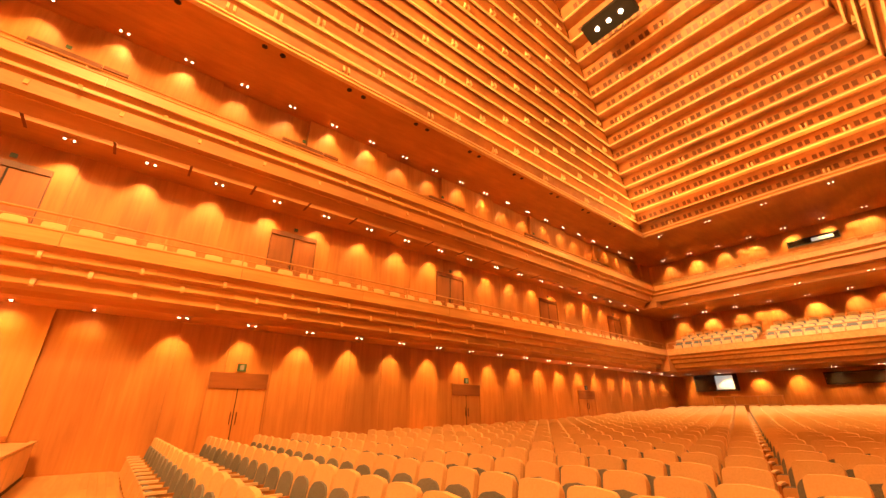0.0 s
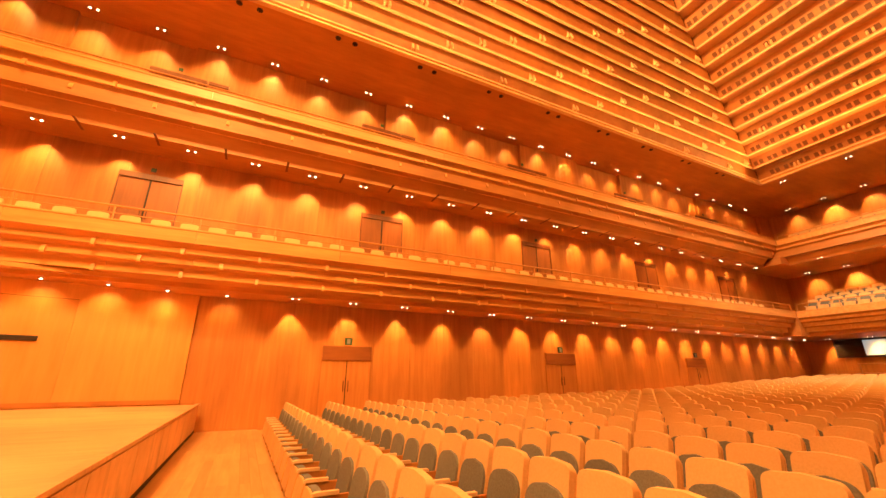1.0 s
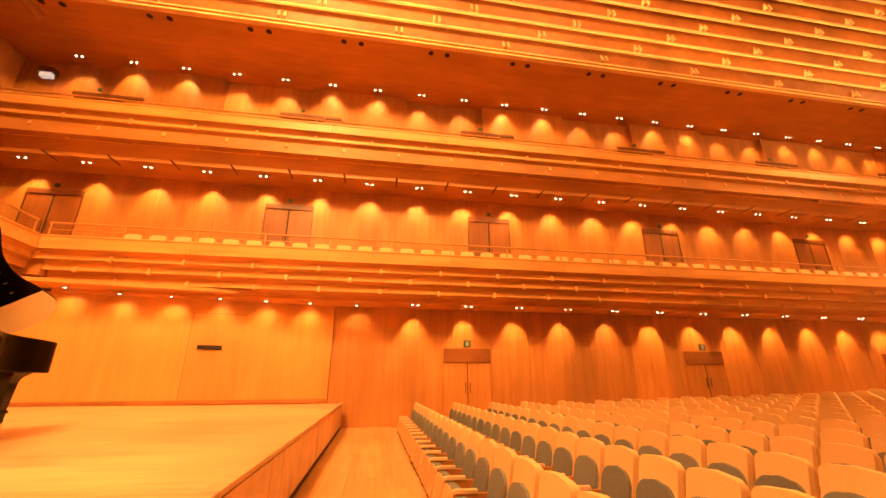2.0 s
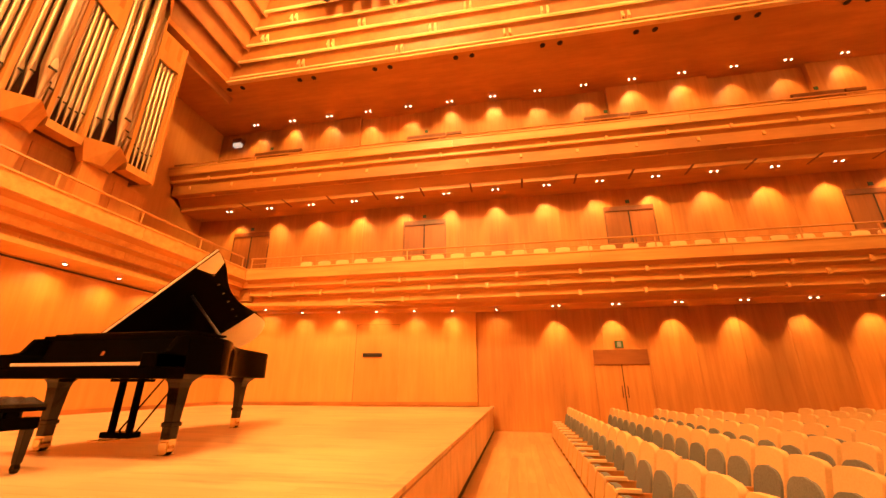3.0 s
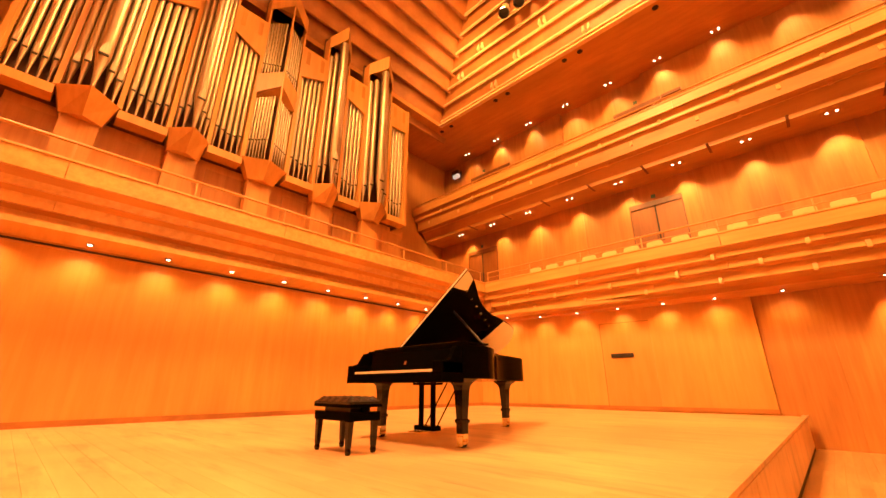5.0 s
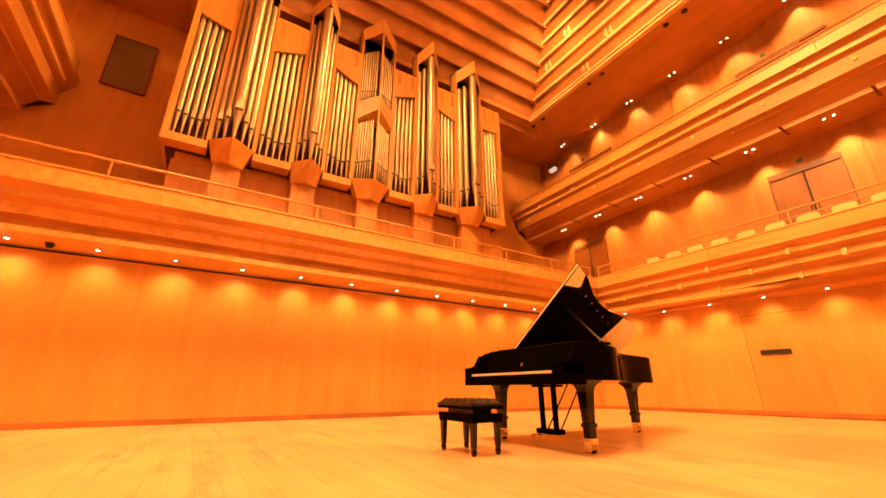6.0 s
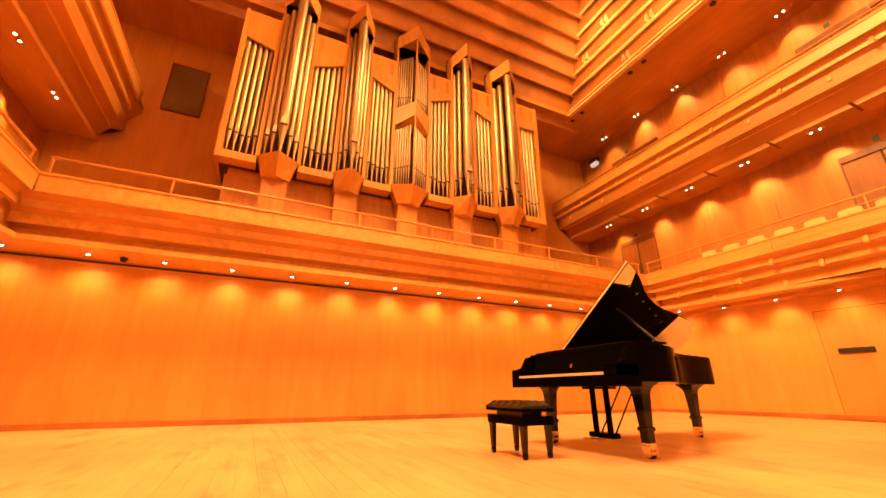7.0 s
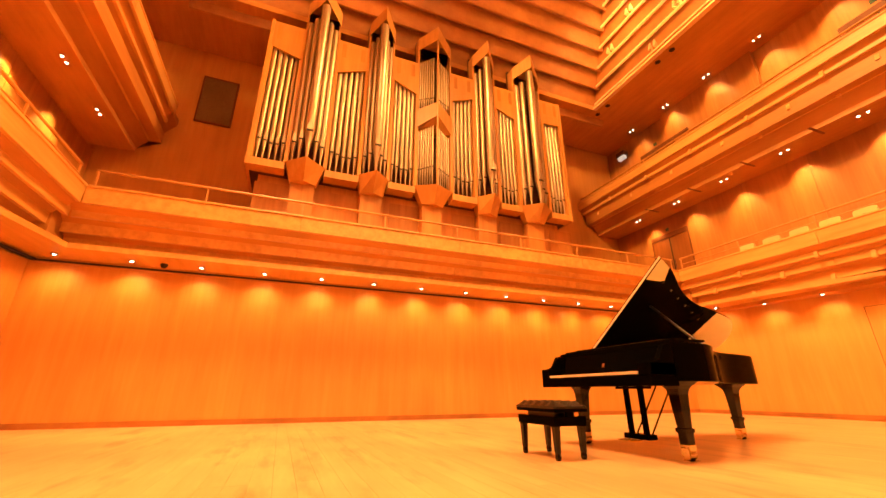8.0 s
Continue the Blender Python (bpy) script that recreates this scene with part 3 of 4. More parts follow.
# soffit that carries the lamps over the stage wall
fixed("trim_stage_soffit", Shape().prism([(STAGE_BACK - 0.2, SOUTH), (-0.1, SOUTH), (-0.1, -4.4), (-1.2, -4.4), (STAGE_BACK + 0.8, -3.4), (STAGE_BACK + 0.8, 10.4), (-1.2, 11.4), (-0.1, 11.4), (-0.1, NORTH), (STAGE_BACK - 0.2, NORTH)], H(2.035), H(2.12)), BALC, "oak soffit above the stage wall", "trim")

# dark slots between the lamps of the upper balcony
for k in range(20):
    fixed("trim_soffit_slot", box(-9.05 + 1.575 * k, 10.95, SOFFIT_2 - 0.012, -8.99 + 1.575 * k, 11.55, SOFFIT_2 - 0.002), DOOR, "narrow dark slot in the balcony soffit", "trim")
# little black lamps set in the ceiling border
for k in range(12):
    for dx in (0, 0.52):
        t = thing("ceiling_spotlight", pose(-9.5 + 2.70 * k + dx, 10.0, CEIL_3 - 0.002), "black round spotlight sunk in the ceiling border", "spotlight", "spotlights in the ceiling border")
        part("rim", Shape().lathe([(0.085, 0), (0.085, -0.012), (0.065, -0.012), (0.065, 0)], None, 14), BLACKMETAL, t)
        part("glass", Shape().lathe([(0.063, 0), (0.05, -0.008)], None, 14), DARK, t)



def lantern(x, y, z, aim):
    """A theatre lantern: pale drum, dark lens hood and a yoke up to the slats."""
    t = thing("stage_lantern", pose(x, y, z), "pale drum-shaped stage lantern hung from the ceiling slats", "stage lantern", "lanterns on the ceiling")
    m = (Vector(aim) - Vector((x, y, z))).to_track_quat("Z", "Y").to_matrix().to_4x4()
    part("drum", Shape().lathe([(0.10, -0.30), (0.15, -0.26), (0.16, 0.10), (0.17, 0.12)], m, 16), LIP, t, "", True)
    part("hood", Shape().lathe([(0.17, 0.121), (0.175, 0.24), (0.16, 0.24), (0.15, 0.125)], m, 16), BLACKMETAL, t, "", True)
    part("yoke", Shape().rod((-0.19, 0, 0), (-0.19, 0.05, 0.4), 0.015).rod((0.19, 0, 0), (0.19, 0.05, 0.4), 0.015).rod((-0.19, 0.05, 0.4), (0.19, 0.05, 0.4), 0.015).rod((0, 0.05, 0.4), (0, 0.35, 0.75), 0.02), BLACKMETAL, t)


for i in range(5):
    lantern(-5.25 + 0.58 * i, 8.5, H(11.35), (-4.0, 3.0, STAGE))
c = thing("ceiling_camera", pose(STAGE_BACK + 0.36, -2.15, H(2.03)), "small black dome camera under the organ balcony", "camera")
part("base", Shape().lathe([(0.06, 0.0), (0.06, -0.025)], None, 14), BLACKMETAL, c)
part("dome", Shape().lathe([(0.05, -0.026), (0.047, -0.05), (0.03, -0.07), (0.008, -0.078)], None, 14), DARK, c, "", True)


# ---- doors ----
def exit_sign(x, y, z, lit=True):
    """A small lit sign; the unlit kind on the balconies is smaller and has no pictogram."""
    t = thing("exit_sign", pose(x, y, z) @ Matrix.Scale(1.0 if lit else 0.55, 4), "small green and white lit exit sign over a door", "exit sign", "exit signs")
    part("case", box(-0.11, -0.03, -0.1, 0.11, 0.0, 0.1), BLACKMETAL, t)
    part("face", box(-0.105, -0.034, -0.095, 0.105, -0.03, 0.095), GREEN, t, "green lit face")
    if not lit:
        return
    part("figure", box(-0.05, -0.037, -0.07, 0.05, -0.034, 0.07), PICTO, t, "white pictogram block")


def double_door(name, x0, x1, y, z0, z1, head, sign=True, opened=True):
    d = thing(name, pose(x0, y, z0), "double oak door flush in the panelled wall under a dark header", "door", "", "structure")
    w, h = x1 - x0, z1 - z0
    part("header", box(0, -0.05, h - head, w, 0.0, h), DOOR if opened else HEADER, d, "dark oak header", bevel=0.004)
    if opened and z0 > FLOOR_2 + 1:
        part("head_strip", box(w + 0.05, -0.05, h - 0.1, w + 0.6, 0.0, h), DOOR, d)
    part("leaf", box(0.01, -0.014, 0.01, w / 2 - 0.012, 0.0, h - head - 0.004), LEAF if opened else WALL, d)
    part("leaf", box(w / 2 + 0.012, -0.014, 0.01, w - 0.01, 0.0, h - head - 0.004), LEAF if opened else WALL, d)
    part("gap", box(w / 2 - (0.03 if opened else 0.012), -0.016, 0.01, w / 2 + 0.012, 0.0, h - head - 0.004), DARK, d)
    part("jamb", box(-0.025, -0.03, 0.0, 0.0, 0.0, h), DOOR if opened else WALL, d)
    part("jamb", box(w, -0.03, 0.0, w + 0.025, 0.0, h), DOOR if opened else WALL, d)
    for s in (-1, 1):
        part("door_handle", Shape().rod((w / 2 + s * 0.07, -0.05, 0.9), (w / 2 + s * 0.07, -0.05, 1.2), 0.012), DARKOAK, d, "slim dark pull", True)
    if sign:
        exit_sign(x0 + w / 2, y - 0.03, z1 + 0.14, not opened)


for i, x in enumerate((2.07, 10.15, 18.3)):
    double_door("door_%d" % (i + 1), x, x + 1.43, NORTH - 0.002, hall_rise(x), H(0.83), 0.4, opened=False)
for i, x in enumerate((-10.0, -3.54, 2.93, 9.42, 15.92, 22.3)):
    double_door("door_%d" % (i + 4), x, x + 1.4, NORTH - 0.002, FLOOR_2, H(5.03), 0.16)
for i, x in enumerate((-9.4, -3.4, 2.62, 8.65, 14.68, 20.7)):
    double_door("door_%d" % (i + 10), x * 1.044, x * 1.044 + 1.42, NORTH_3 - 0.165, FLOOR_3, H(8.42), 0.2)

# stage door in the splayed stage wall, with a black vent plate
yaw = math.degrees(math.atan2(0.95, 7.55))
d = thing("door_stage", pose(-4.78, 12.15 - 3.58 * 0.95 / 7.55 - 0.004, STAGE, 0, 0, yaw), "flush oak stage door, closed, in the stage wall", "door", "", "structure")
part("leaf", box(0.006, -0.012, 0.01, 1.3, 0.0, 2.28), STAGEWALL, d)
part("gap", Shape().box(-0.006, -0.004, 0.0, 0.006, 0.0, 2.29).box(0.006, -0.004, 2.28, 1.3, 0.0, 2.29), DARK, d)
p = thing("vent_plate", pose(-4.55, 12.15 - 3.35 * 0.95 / 7.55 - 0.02, H(0.74), 0, 0, yaw), "black slotted plate on the stage wall", "vent plate")
part("plate", box(0, -0.03, -0.055, 0.58, 0.0, 0.055), BLACKMETAL, p, bevel=0.004)
for k in range(3):
    part("slot", box(0.05 + 0.18 * k, -0.033, -0.02, 0.17 + 0.18 * k, -0.03, 0.02), DARK, p)

# small lit box beside the organ on the upper balcony
b = thing("lit_sign", pose(-10.6, NORTH_3 - 0.2, H(8.88)), "small white lit sign box under a dark hood", "sign")
part("hood", box(-0.2, -0.2, 0.02, 0.2, 0.045, 0.2), DARKOAK, b)
part("face", box(-0.16, -0.17, -0.13, 0.16, -0.02, 0.02), SIGNWHITE, b, "white glowing face")

# loudspeaker grille on the wall beside the organ
g = thing("speaker_grille", pose(BACK - 0.0, -3.22, H(7.1)), "square brown speaker grille on the wall", "speaker grille")
part("frame", Shape().box(-0.02, 0, 0, 0.03, 0.95, 0.04).box(-0.02, 0, 1.58, 0.03, 0.95, 1.62).box(-0.02, 0, 0.04, 0.03, 0.04, 1.58).box(-0.02, 0.91, 0.04, 0.03, 0.95, 1.58), DOOR, g)
part("cloth", box(-0.02, 0.04, 0.04, 0.018, 0.91, 1.58), GRILLE, g)

# control booth windows in the rear wall
for i, (y0, y1, z0, z1) in enumerate(((8.5, 10.9, H(1.0), H(1.95)), (1.6, 4.6, H(1.15), H(1.75)), (1.9, 4.2, H(8.55), H(8.95)), (-3.6, -1.2, H(1.0), H(1.95)))):
    w = thing("window_%d" % (i + 1), pose(REAR - 0.004, y0, z0), "dark control booth window in the rear wall", "window", "", "structure")
    part("pane", box(-0.02, 0.05, 0.05, 0.0, y1 - y0 - 0.05, z1 - z0 - 0.05), WINDOW, w)
    part("window_frame", Shape().box(-0.05, 0, 0, 0, y1 - y0, 0.05).box(-0.05, 0, z1 - z0 - 0.05, 0, y1 - y0, z1 - z0).box(-0.05, 0, 0.05, 0, 0.05, z1 - z0 - 0.05).box(-0.05, y1 - y0 - 0.05, 0.05, 0, y1 - y0, z1 - z0 - 0.05), BLACKMETAL, w)
    # white reflection on the pane, put in as a faintly glowing sheet
    if i in (0, 2):
        part("pane_reflection", box(-0.024, 0.25, 0.1, -0.021, 1.2, z1 - z0 - 0.1), PANEGLINT, w, "pale reflection on the glass, put in as a glowing patch")


# low oak rail behind the last rows, before the booth
rail = thing("guard_rail", pose(28.0, 6.3, hall_rise(28.0)), "low oak guard rail before the control booth window", "rail")
for k in range(4):
    part("post", box(-0.025, 1.1 * k - 0.025, 0.0, 0.025, 1.1 * k + 0.025, 1.14), RAIL, rail)
for z in (0.72, 1.165):
    part("bar", Shape().rod((0, -0.05, z), (0, 3.35, z), 0.028), RAIL, rail, "", True)


# ---- organ ----
ORG = (-9.6, 3.43, FLOOR_2)


def oz(z):
    return H(z) - FLOOR_2


NEARER = 0.927
organ = thing("pipe_organ", Matrix.Translation((0, 0, EYE * (1 - NEARER))) @ Matrix.Scale(NEARER, 4) @ pose(*ORG), "large oak pipe organ with bright tin pipes in towers and flats", "organ")
FLATS = [(-1.31, -0.50, 8.65, 8.42), (0.46, 1.33, 8.33, 8.67), (2.13, 2.90, 8.66, 8.30), (4.03, 4.82, 8.42, 8.73), (5.63, 6.38, 8.65, 8.35), (7.46, 8.20, 8.55, 8.58)]
TOWERS = [(-0.50, 0.46), (1.33, 2.13), (2.90, 4.03), (4.82, 5.63), (6.38, 7.46)]


def pipe(parent, x, y, z0, mouth, top, r):
    """One tin pipe: a tapering foot, a mouth with its lip, a long body."""
    shape = Shape().lathe([(r * 0.2, z0), (r * 0.52, z0 + (mouth - z0) * 0.55), (r * 0.94, mouth), (r, mouth + 0.02), (r, top)], Matrix.Translation((x, y, 0)), 14)
    shape.prism([(y - r * 0.62, mouth + 0.02), (y + r * 0.62, mouth + 0.02), (y + r * 0.5, mouth + 0.16), (y, mouth + 0.30), (y - r * 0.5, mouth + 0.16)], x + r * 0.9, x + r * 1.03, "x")
    part("pipe", shape, TIN, parent, "", True)
    part("mouth_slot", box(x + r * 0.8, y - r * 0.62, mouth - 0.03, x + r * 0.99, y + r * 0.62, mouth + 0.012), DARK, parent)


# case inside coloured dark, standing for the shade behind the pipes
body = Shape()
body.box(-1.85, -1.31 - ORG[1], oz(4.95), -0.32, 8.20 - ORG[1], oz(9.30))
part("case_back", body, DARKOAK, organ, "inside of the case, coloured dark for the shade behind the pipes")
part("plinth", box(-1.85, -1.1 - ORG[1], 0.0, -0.45, 8.0 - ORG[1], oz(4.95) - 0.002), WALL, organ)
for y in (-1.05, 0.78, 2.4, 4.3, 5.9, 7.75):
    part("plinth_panel", box(-0.45, y - 0.1 - ORG[1], 0.1, -0.43, y + 0.75 - ORG[1], oz(4.75)), WALL, organ)
for y in (-1.31, 8.20):
    s = -0.08 if y < 0 else 0.0
    part("side_cheek", box(-1.85, y + s - ORG[1], oz(4.95), 0.02, y + s + 0.08 - ORG[1], oz(9.55)), CASE, organ)
for y0, y1, t0, t1 in FLATS:
    a, b2 = y0 - ORG[1], y1 - ORG[1]
    f = part("flat", Shape().prism([(a, oz(t0)), (b2, oz(t1)), (b2, oz(9.53)), (a, oz(9.53))], -0.06, 0.0, "x"), CASE, organ)
    part("grille", box(0.001, a + 0.1, oz(8.95), 0.006, a + 0.22, oz(9.42)), WALL, f)
    part("grille", box(0.001, b2 - 0.22, oz(8.95), 0.006, b2 - 0.1, oz(9.42)), WALL, f)
    part("sill", Shape().prism([(-0.32, oz(4.95)), (0.04, oz(4.95)), (0.04, oz(5.14)), (-0.32, oz(5.18))], a + 0.001, b2 - 0.001, "y"), CASE, f)
    part("stile", box(-0.3, a, oz(5.18), 0.0, a + 0.045, oz(t0)), CASE, f)
    part("stile", box(-0.3, b2 - 0.045, oz(5.18), 0.0, b2, oz(t1)), CASE, f)
    n = 5
    for i in range(n):
        y = a + 0.045 + (b2 - a - 0.09) * (i + 0.5) / n
        share = (i + 0.5) / n
        pipe(f, -0.13, y, oz(5.18), oz(5.72 + 0.05 * math.cos(i * 1.3)), oz(t0 + (t1 - t0) * share + 0.1), (b2 - a - 0.09) / n * 0.42)
for q, (y0, y1) in enumerate(TOWERS):
    a, b2, c = y0 - ORG[1], y1 - ORG[1], (y0 + y1) / 2 - ORG[1]
    tip = 0.30 if q == 2 else 0.42
    tops = oz(10.95)
    # tower back, dark for the same shade between pipes
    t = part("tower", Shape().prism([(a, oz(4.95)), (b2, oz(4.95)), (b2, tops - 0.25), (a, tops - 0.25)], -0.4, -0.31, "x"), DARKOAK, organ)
    plan = [(-0.31, a), (0.0, a), (tip, c), (0.0, b2), (-0.31, b2)]
    # pointed crown, higher at its tip
    crown = Shape()
    low = [oz(10.05), oz(10.05), oz(10.45), oz(10.05), oz(10.05)]
    high = [oz(10.55), oz(10.55), oz(11.0), oz(10.55), oz(10.55)]
    v = [(*p, z) for p, z in zip(plan, low)] + [(*p, z) for p, z in zip(plan, high)]
    crown.add(v, [(0, 1, 6, 5), (1, 2, 7, 6), (2, 3, 8, 7), (3, 4, 9, 8), (5, 6, 7), (5, 7, 8), (5, 8, 9), (0, 5, 9, 4)])
    part("crown", crown, CASE, t)
    for y in (a, b2 - 0.05):
        part("stile", box(-0.31, y, oz(5.2), 0.0, y + 0.05, oz(10.05)), CASE, t)
    # tapering corbel under the tower and its leg
    corb = Shape()
    small = [(-0.31, c - 0.32), (-0.12, c - 0.32), (0.06, c), (-0.12, c + 0.32), (-0.31, c + 0.32)]
    v = [(*p, oz(4.72)) for p in small] + [(*p, oz(5.2)) for p in plan]
    corb.add(v, [(0, 1, 6, 5), (1, 2, 7, 6), (2, 3, 8, 7), (3, 4, 9, 8), (4, 0, 5, 9), (0, 4, 3, 2, 1), (5, 6, 7, 8, 9)])
    part("corbel", corb, CASE, t)
    part("leg", box(-0.42, c - 0.29, 0.0, -0.14, c + 0.29, oz(4.74)), WALL, t)
    stages = [(5.22, 7.40, 0.60), (7.82, 10.0, 0.42)] if q == 2 else [(5.22, 10.2, 0.62)]
    n = 7 if q == 2 else 2
    for z0, z1, foot in stages:
        for side in (-1, 1):
            for i in range(n):
                s = (i + 0.5) / (n + (0.5 if q == 2 else 0.75))
                y = c + side * (c - a - 0.06) * (1 - s)
                x = (tip - 0.16) * s - 0.08
                pipe(t, x, y, oz(z0), oz(z0 + foot * (0.85 + 0.3 * s)), oz(z1 - 0.1 + (0.35 if q != 2 else 0.3) * (s - 1)), (c - a) / n * (0.34 if q != 2 else 0.36))
        if q != 2:
            pipe(t, tip - 0.17, c, oz(z0), oz(z0 + foot * 1.25), oz(z1 + 0.12), 0.13)
    if q == 2:
        belt = Shape()
        zs = ((oz(7.12), oz(7.74)), (oz(7.50), oz(7.98)))
        v = [(0.0, a, zs[0][0]), (tip, c, zs[1][0]), (0.0, b2, zs[0][0]), (0.0, a, zs[0][1]), (tip, c, zs[1][1]), (0.0, b2, zs[0][1]),
             (-0.3, a, zs[0][0]), (-0.3, b2, zs[0][0]), (-0.3, a, zs[0][1]), (-0.3, b2, zs[0][1])]
        belt.add(v, [(0, 1, 4, 3), (1, 2, 5, 4), (0, 6, 7, 2, 1), (3, 4, 5, 9, 8), (0, 3, 8, 6), (2, 7, 9, 5)])
        part("belt", belt, CASE, t)
        part("tip_post", box(tip - 0.05, c - 0.02, oz(5.2), tip, c + 0.02, oz(10.4)), CASE, t)

# ---- grand piano ----
PX, PY = -4.42, 3.00
piano = thing("grand_piano", pose(PX, PY, STAGE) @ Matrix.Diagonal((1.01, 1.055, 1, 1)), "glossy black concert grand piano with its lid propped open", "piano")


def smooth_line(points, n=6):
    """A smooth line through a few points of the plan."""
    out = []
    for i in range(len(points) - 1):
        p0, p1, p2, p3 = (Vector(points[min(max(i + k, 0), len(points) - 1)]) for k in (-1, 0, 1, 2))
        for j in range(n):
            t = j / n
            q = 0.5 * (2 * p1 + (p2 - p0) * t + (2 * p0 - 5 * p1 + 4 * p2 - p3) * t * t + (3 * p1 - p0 - 3 * p2 + p3) * t ** 3)
            out.append((q.x, q.y))
    return out + [tuple(points[-1])]


CURVE = [(1.55, 0.30), (1.55, 0.58), (1.52, 0.78), (1.39, 1.02), (1.14, 1.36), (0.97, 1.74), (0.88, 2.16), (0.76, 2.54), (0.50, 2.74), (0.24, 2.72), (0.06, 2.58), (0.0, 2.40)]
RIM = [(0.0, 0.30)] + smooth_line(CURVE)
Z0, Z1 = 0.64, 0.98
part("rim", Shape().prism(RIM, Z0, Z1), LACQUER, piano, "curved black lacquer rim", True, 0.008)
inner = [(0.04 + p[0] * 0.95, 0.34 + (p[1] - 0.30) * 0.965) for p in RIM]
part("plate", Shape().prism([(p[0] * 0.96 + 0.02, p[1]) for p in inner], Z1 + 0.002, Z1 + 0.006), BRASS, piano, "gilded iron plate inside", True)
part("key_bed", box(0.0, 0.0, 0.60, 1.55, 0.31, 0.685), LACQUER, piano, bevel=0.006)
part("key_block", box(0.0, 0.0, 0.685, 0.13, 0.30, 0.80), LACQUER, piano, bevel=0.01)
part("key_block", box(1.42, 0.0, 0.685, 1.55, 0.30, 0.80), LACQUER, piano, bevel=0.01)
part("arm", Shape().prism([(0.02, 0.685), (0.30, 0.685), (0.30, 0.97), (0.20, 0.95), (0.13, 0.83), (0.02, 0.79)], 0.0, 0.05, "x"), LACQUER, piano, bevel=0.006)
part("arm", Shape().prism([(0.02, 0.685), (0.30, 0.685), (0.30, 0.97), (0.20, 0.95), (0.13, 0.83), (0.02, 0.79)], 1.50, 1.55, "x"), LACQUER, piano, bevel=0.006)
part("key_slip", box(0.131, 0.0, 0.685, 1.419, 0.025, 0.700), LACQUER, piano)
keys = part("keyboard", box(0.131, 0.026, 0.686, 1.419, 0.20, 0.70), DOOR, piano)
for i in range(52):
    x = 0.133 + i * 0.0247
    part("white_key", box(x, 0.014, 0.7005, x + 0.0238, 0.19, 0.726), IVORY, keys)
    if i % 7 not in (1, 4) and i < 51:
        part("black_key", box(x + 0.018, 0.085, 0.726, x + 0.031, 0.19, 0.736), LACQUER, keys)
part("fallboard", Shape().prism([(0.195, 0.70), (0.225, 0.70), (0.30, 0.93), (0.275, 0.94)], 0.131, 1.419, "x"), LACQUER, piano, bevel=0.004)
part("maker_mark", Shape().prism([(0.216, 0.797), (0.214, 0.797), (0.226, 0.835), (0.228, 0.835)], 0.76, 0.79, "x"), HEADER, piano, "small dull emblem block")
part("stretcher", box(0.0, 0.28, 0.94, 1.55, 0.34, 0.985), LACQUER, piano, bevel=0.004)
# music desk lying flat over the folded front of the lid
desk = part("front_lid", box(0.0, 0.36, 0.99, 1.55, 0.72, 1.012), LACQUER, piano, bevel=0.004)
part("desk_rail", box(0.12, 0.625, 1.013, 1.43, 0.655, 1.03), LACQUER, desk)
for i in range(12):
    part("desk_slat", box(0.16 + 0.105 * i, 0.39, 1.013, 0.235 + 0.105 * i, 0.62, 1.024), LITLACQUER, desk)
# main lid, hinged on the bass side
tilt = 36.2
lid_line = [(-0.01, 0.73), (1.57, 0.73)] + [(p[0] * 1.012, p[1] * 1.005) for p in smooth_line(CURVE[1:])] + [(-0.01, 2.40)]
lid_line = [p for p in lid_line if p[1] >= 0.73]
lid = part("lid", Shape().prism(lid_line, 0.0, 0.024), LACQUER, piano, "raised black lacquer lid", True, 0.005, pose(0.0, 0, Z1 + 0.02, 0, -tilt, 0))
# reflections of the bright stage in the black lid, laid on as pale patches
LIDSHEEN = grained("lid_sheen", (0.90, 0.84, 0.66), (0.85, 0.78, 0.58), (4, 4, 4), 0.25, 0.0, 0.15)
part("lid_lining", Shape().prism([(1.26, 0.742), (1.55, 0.742), (1.535, 0.79), (1.46, 0.93), (1.26, 1.0)], -0.004, -0.001), LIDSHEEN, lid, "pale reflection on the lacquer near the lid's corner, put in as a patch")
part("lid_lining", Shape().prism([(0.02, 2.02)] + [(p[0] * 1.008, p[1] * 1.003) for p in smooth_line(CURVE[5:]) if p[1] > 2.1], -0.004, -0.001), LIDSHEEN, lid, "pale reflection on the lacquer at the lid's tail, put in as a patch")
part("lid_edge", box(0.01, 0.722, 0.002, 1.565, 0.732, 0.024), LIDSHEEN, lid, "pale polished front edge of the lid")
part("lid_flap", Shape().prism([(0.0, 0.735), (1.53, 0.735), (1.50, 0.82), (1.40, 0.97), (1.32, 1.05), (0.0, 1.05)], 0.026, 0.046), LACQUER, lid, bevel=0.004)
for y in (0.95, 1.7, 2.3):
    part("hinge", Shape().rod((-0.012, y - 0.08, Z1 + 0.012), (-0.012, y + 0.08, Z1 + 0.012), 0.011), BRASS, piano, "brass hinge", True)
for i in range(6):
    part("buffer", Shape().lathe([(0.018, 0), (0.018, -0.014), (0.01, -0.016)], Matrix.Translation((1.26 - 0.10 * i, 0.98 + 0.19 * i, -0.001)), 8), LEATHER, lid)
prop_top = (0.90 * math.cos(radians(tilt)), 1.06, Z1 + 0.012 + 0.90 * math.sin(radians(tilt)))
part("prop", Shape().rod((1.45, 0.80, Z1), prop_top, 0.013), BLACKMETAL, piano, "slim black prop stick", True)


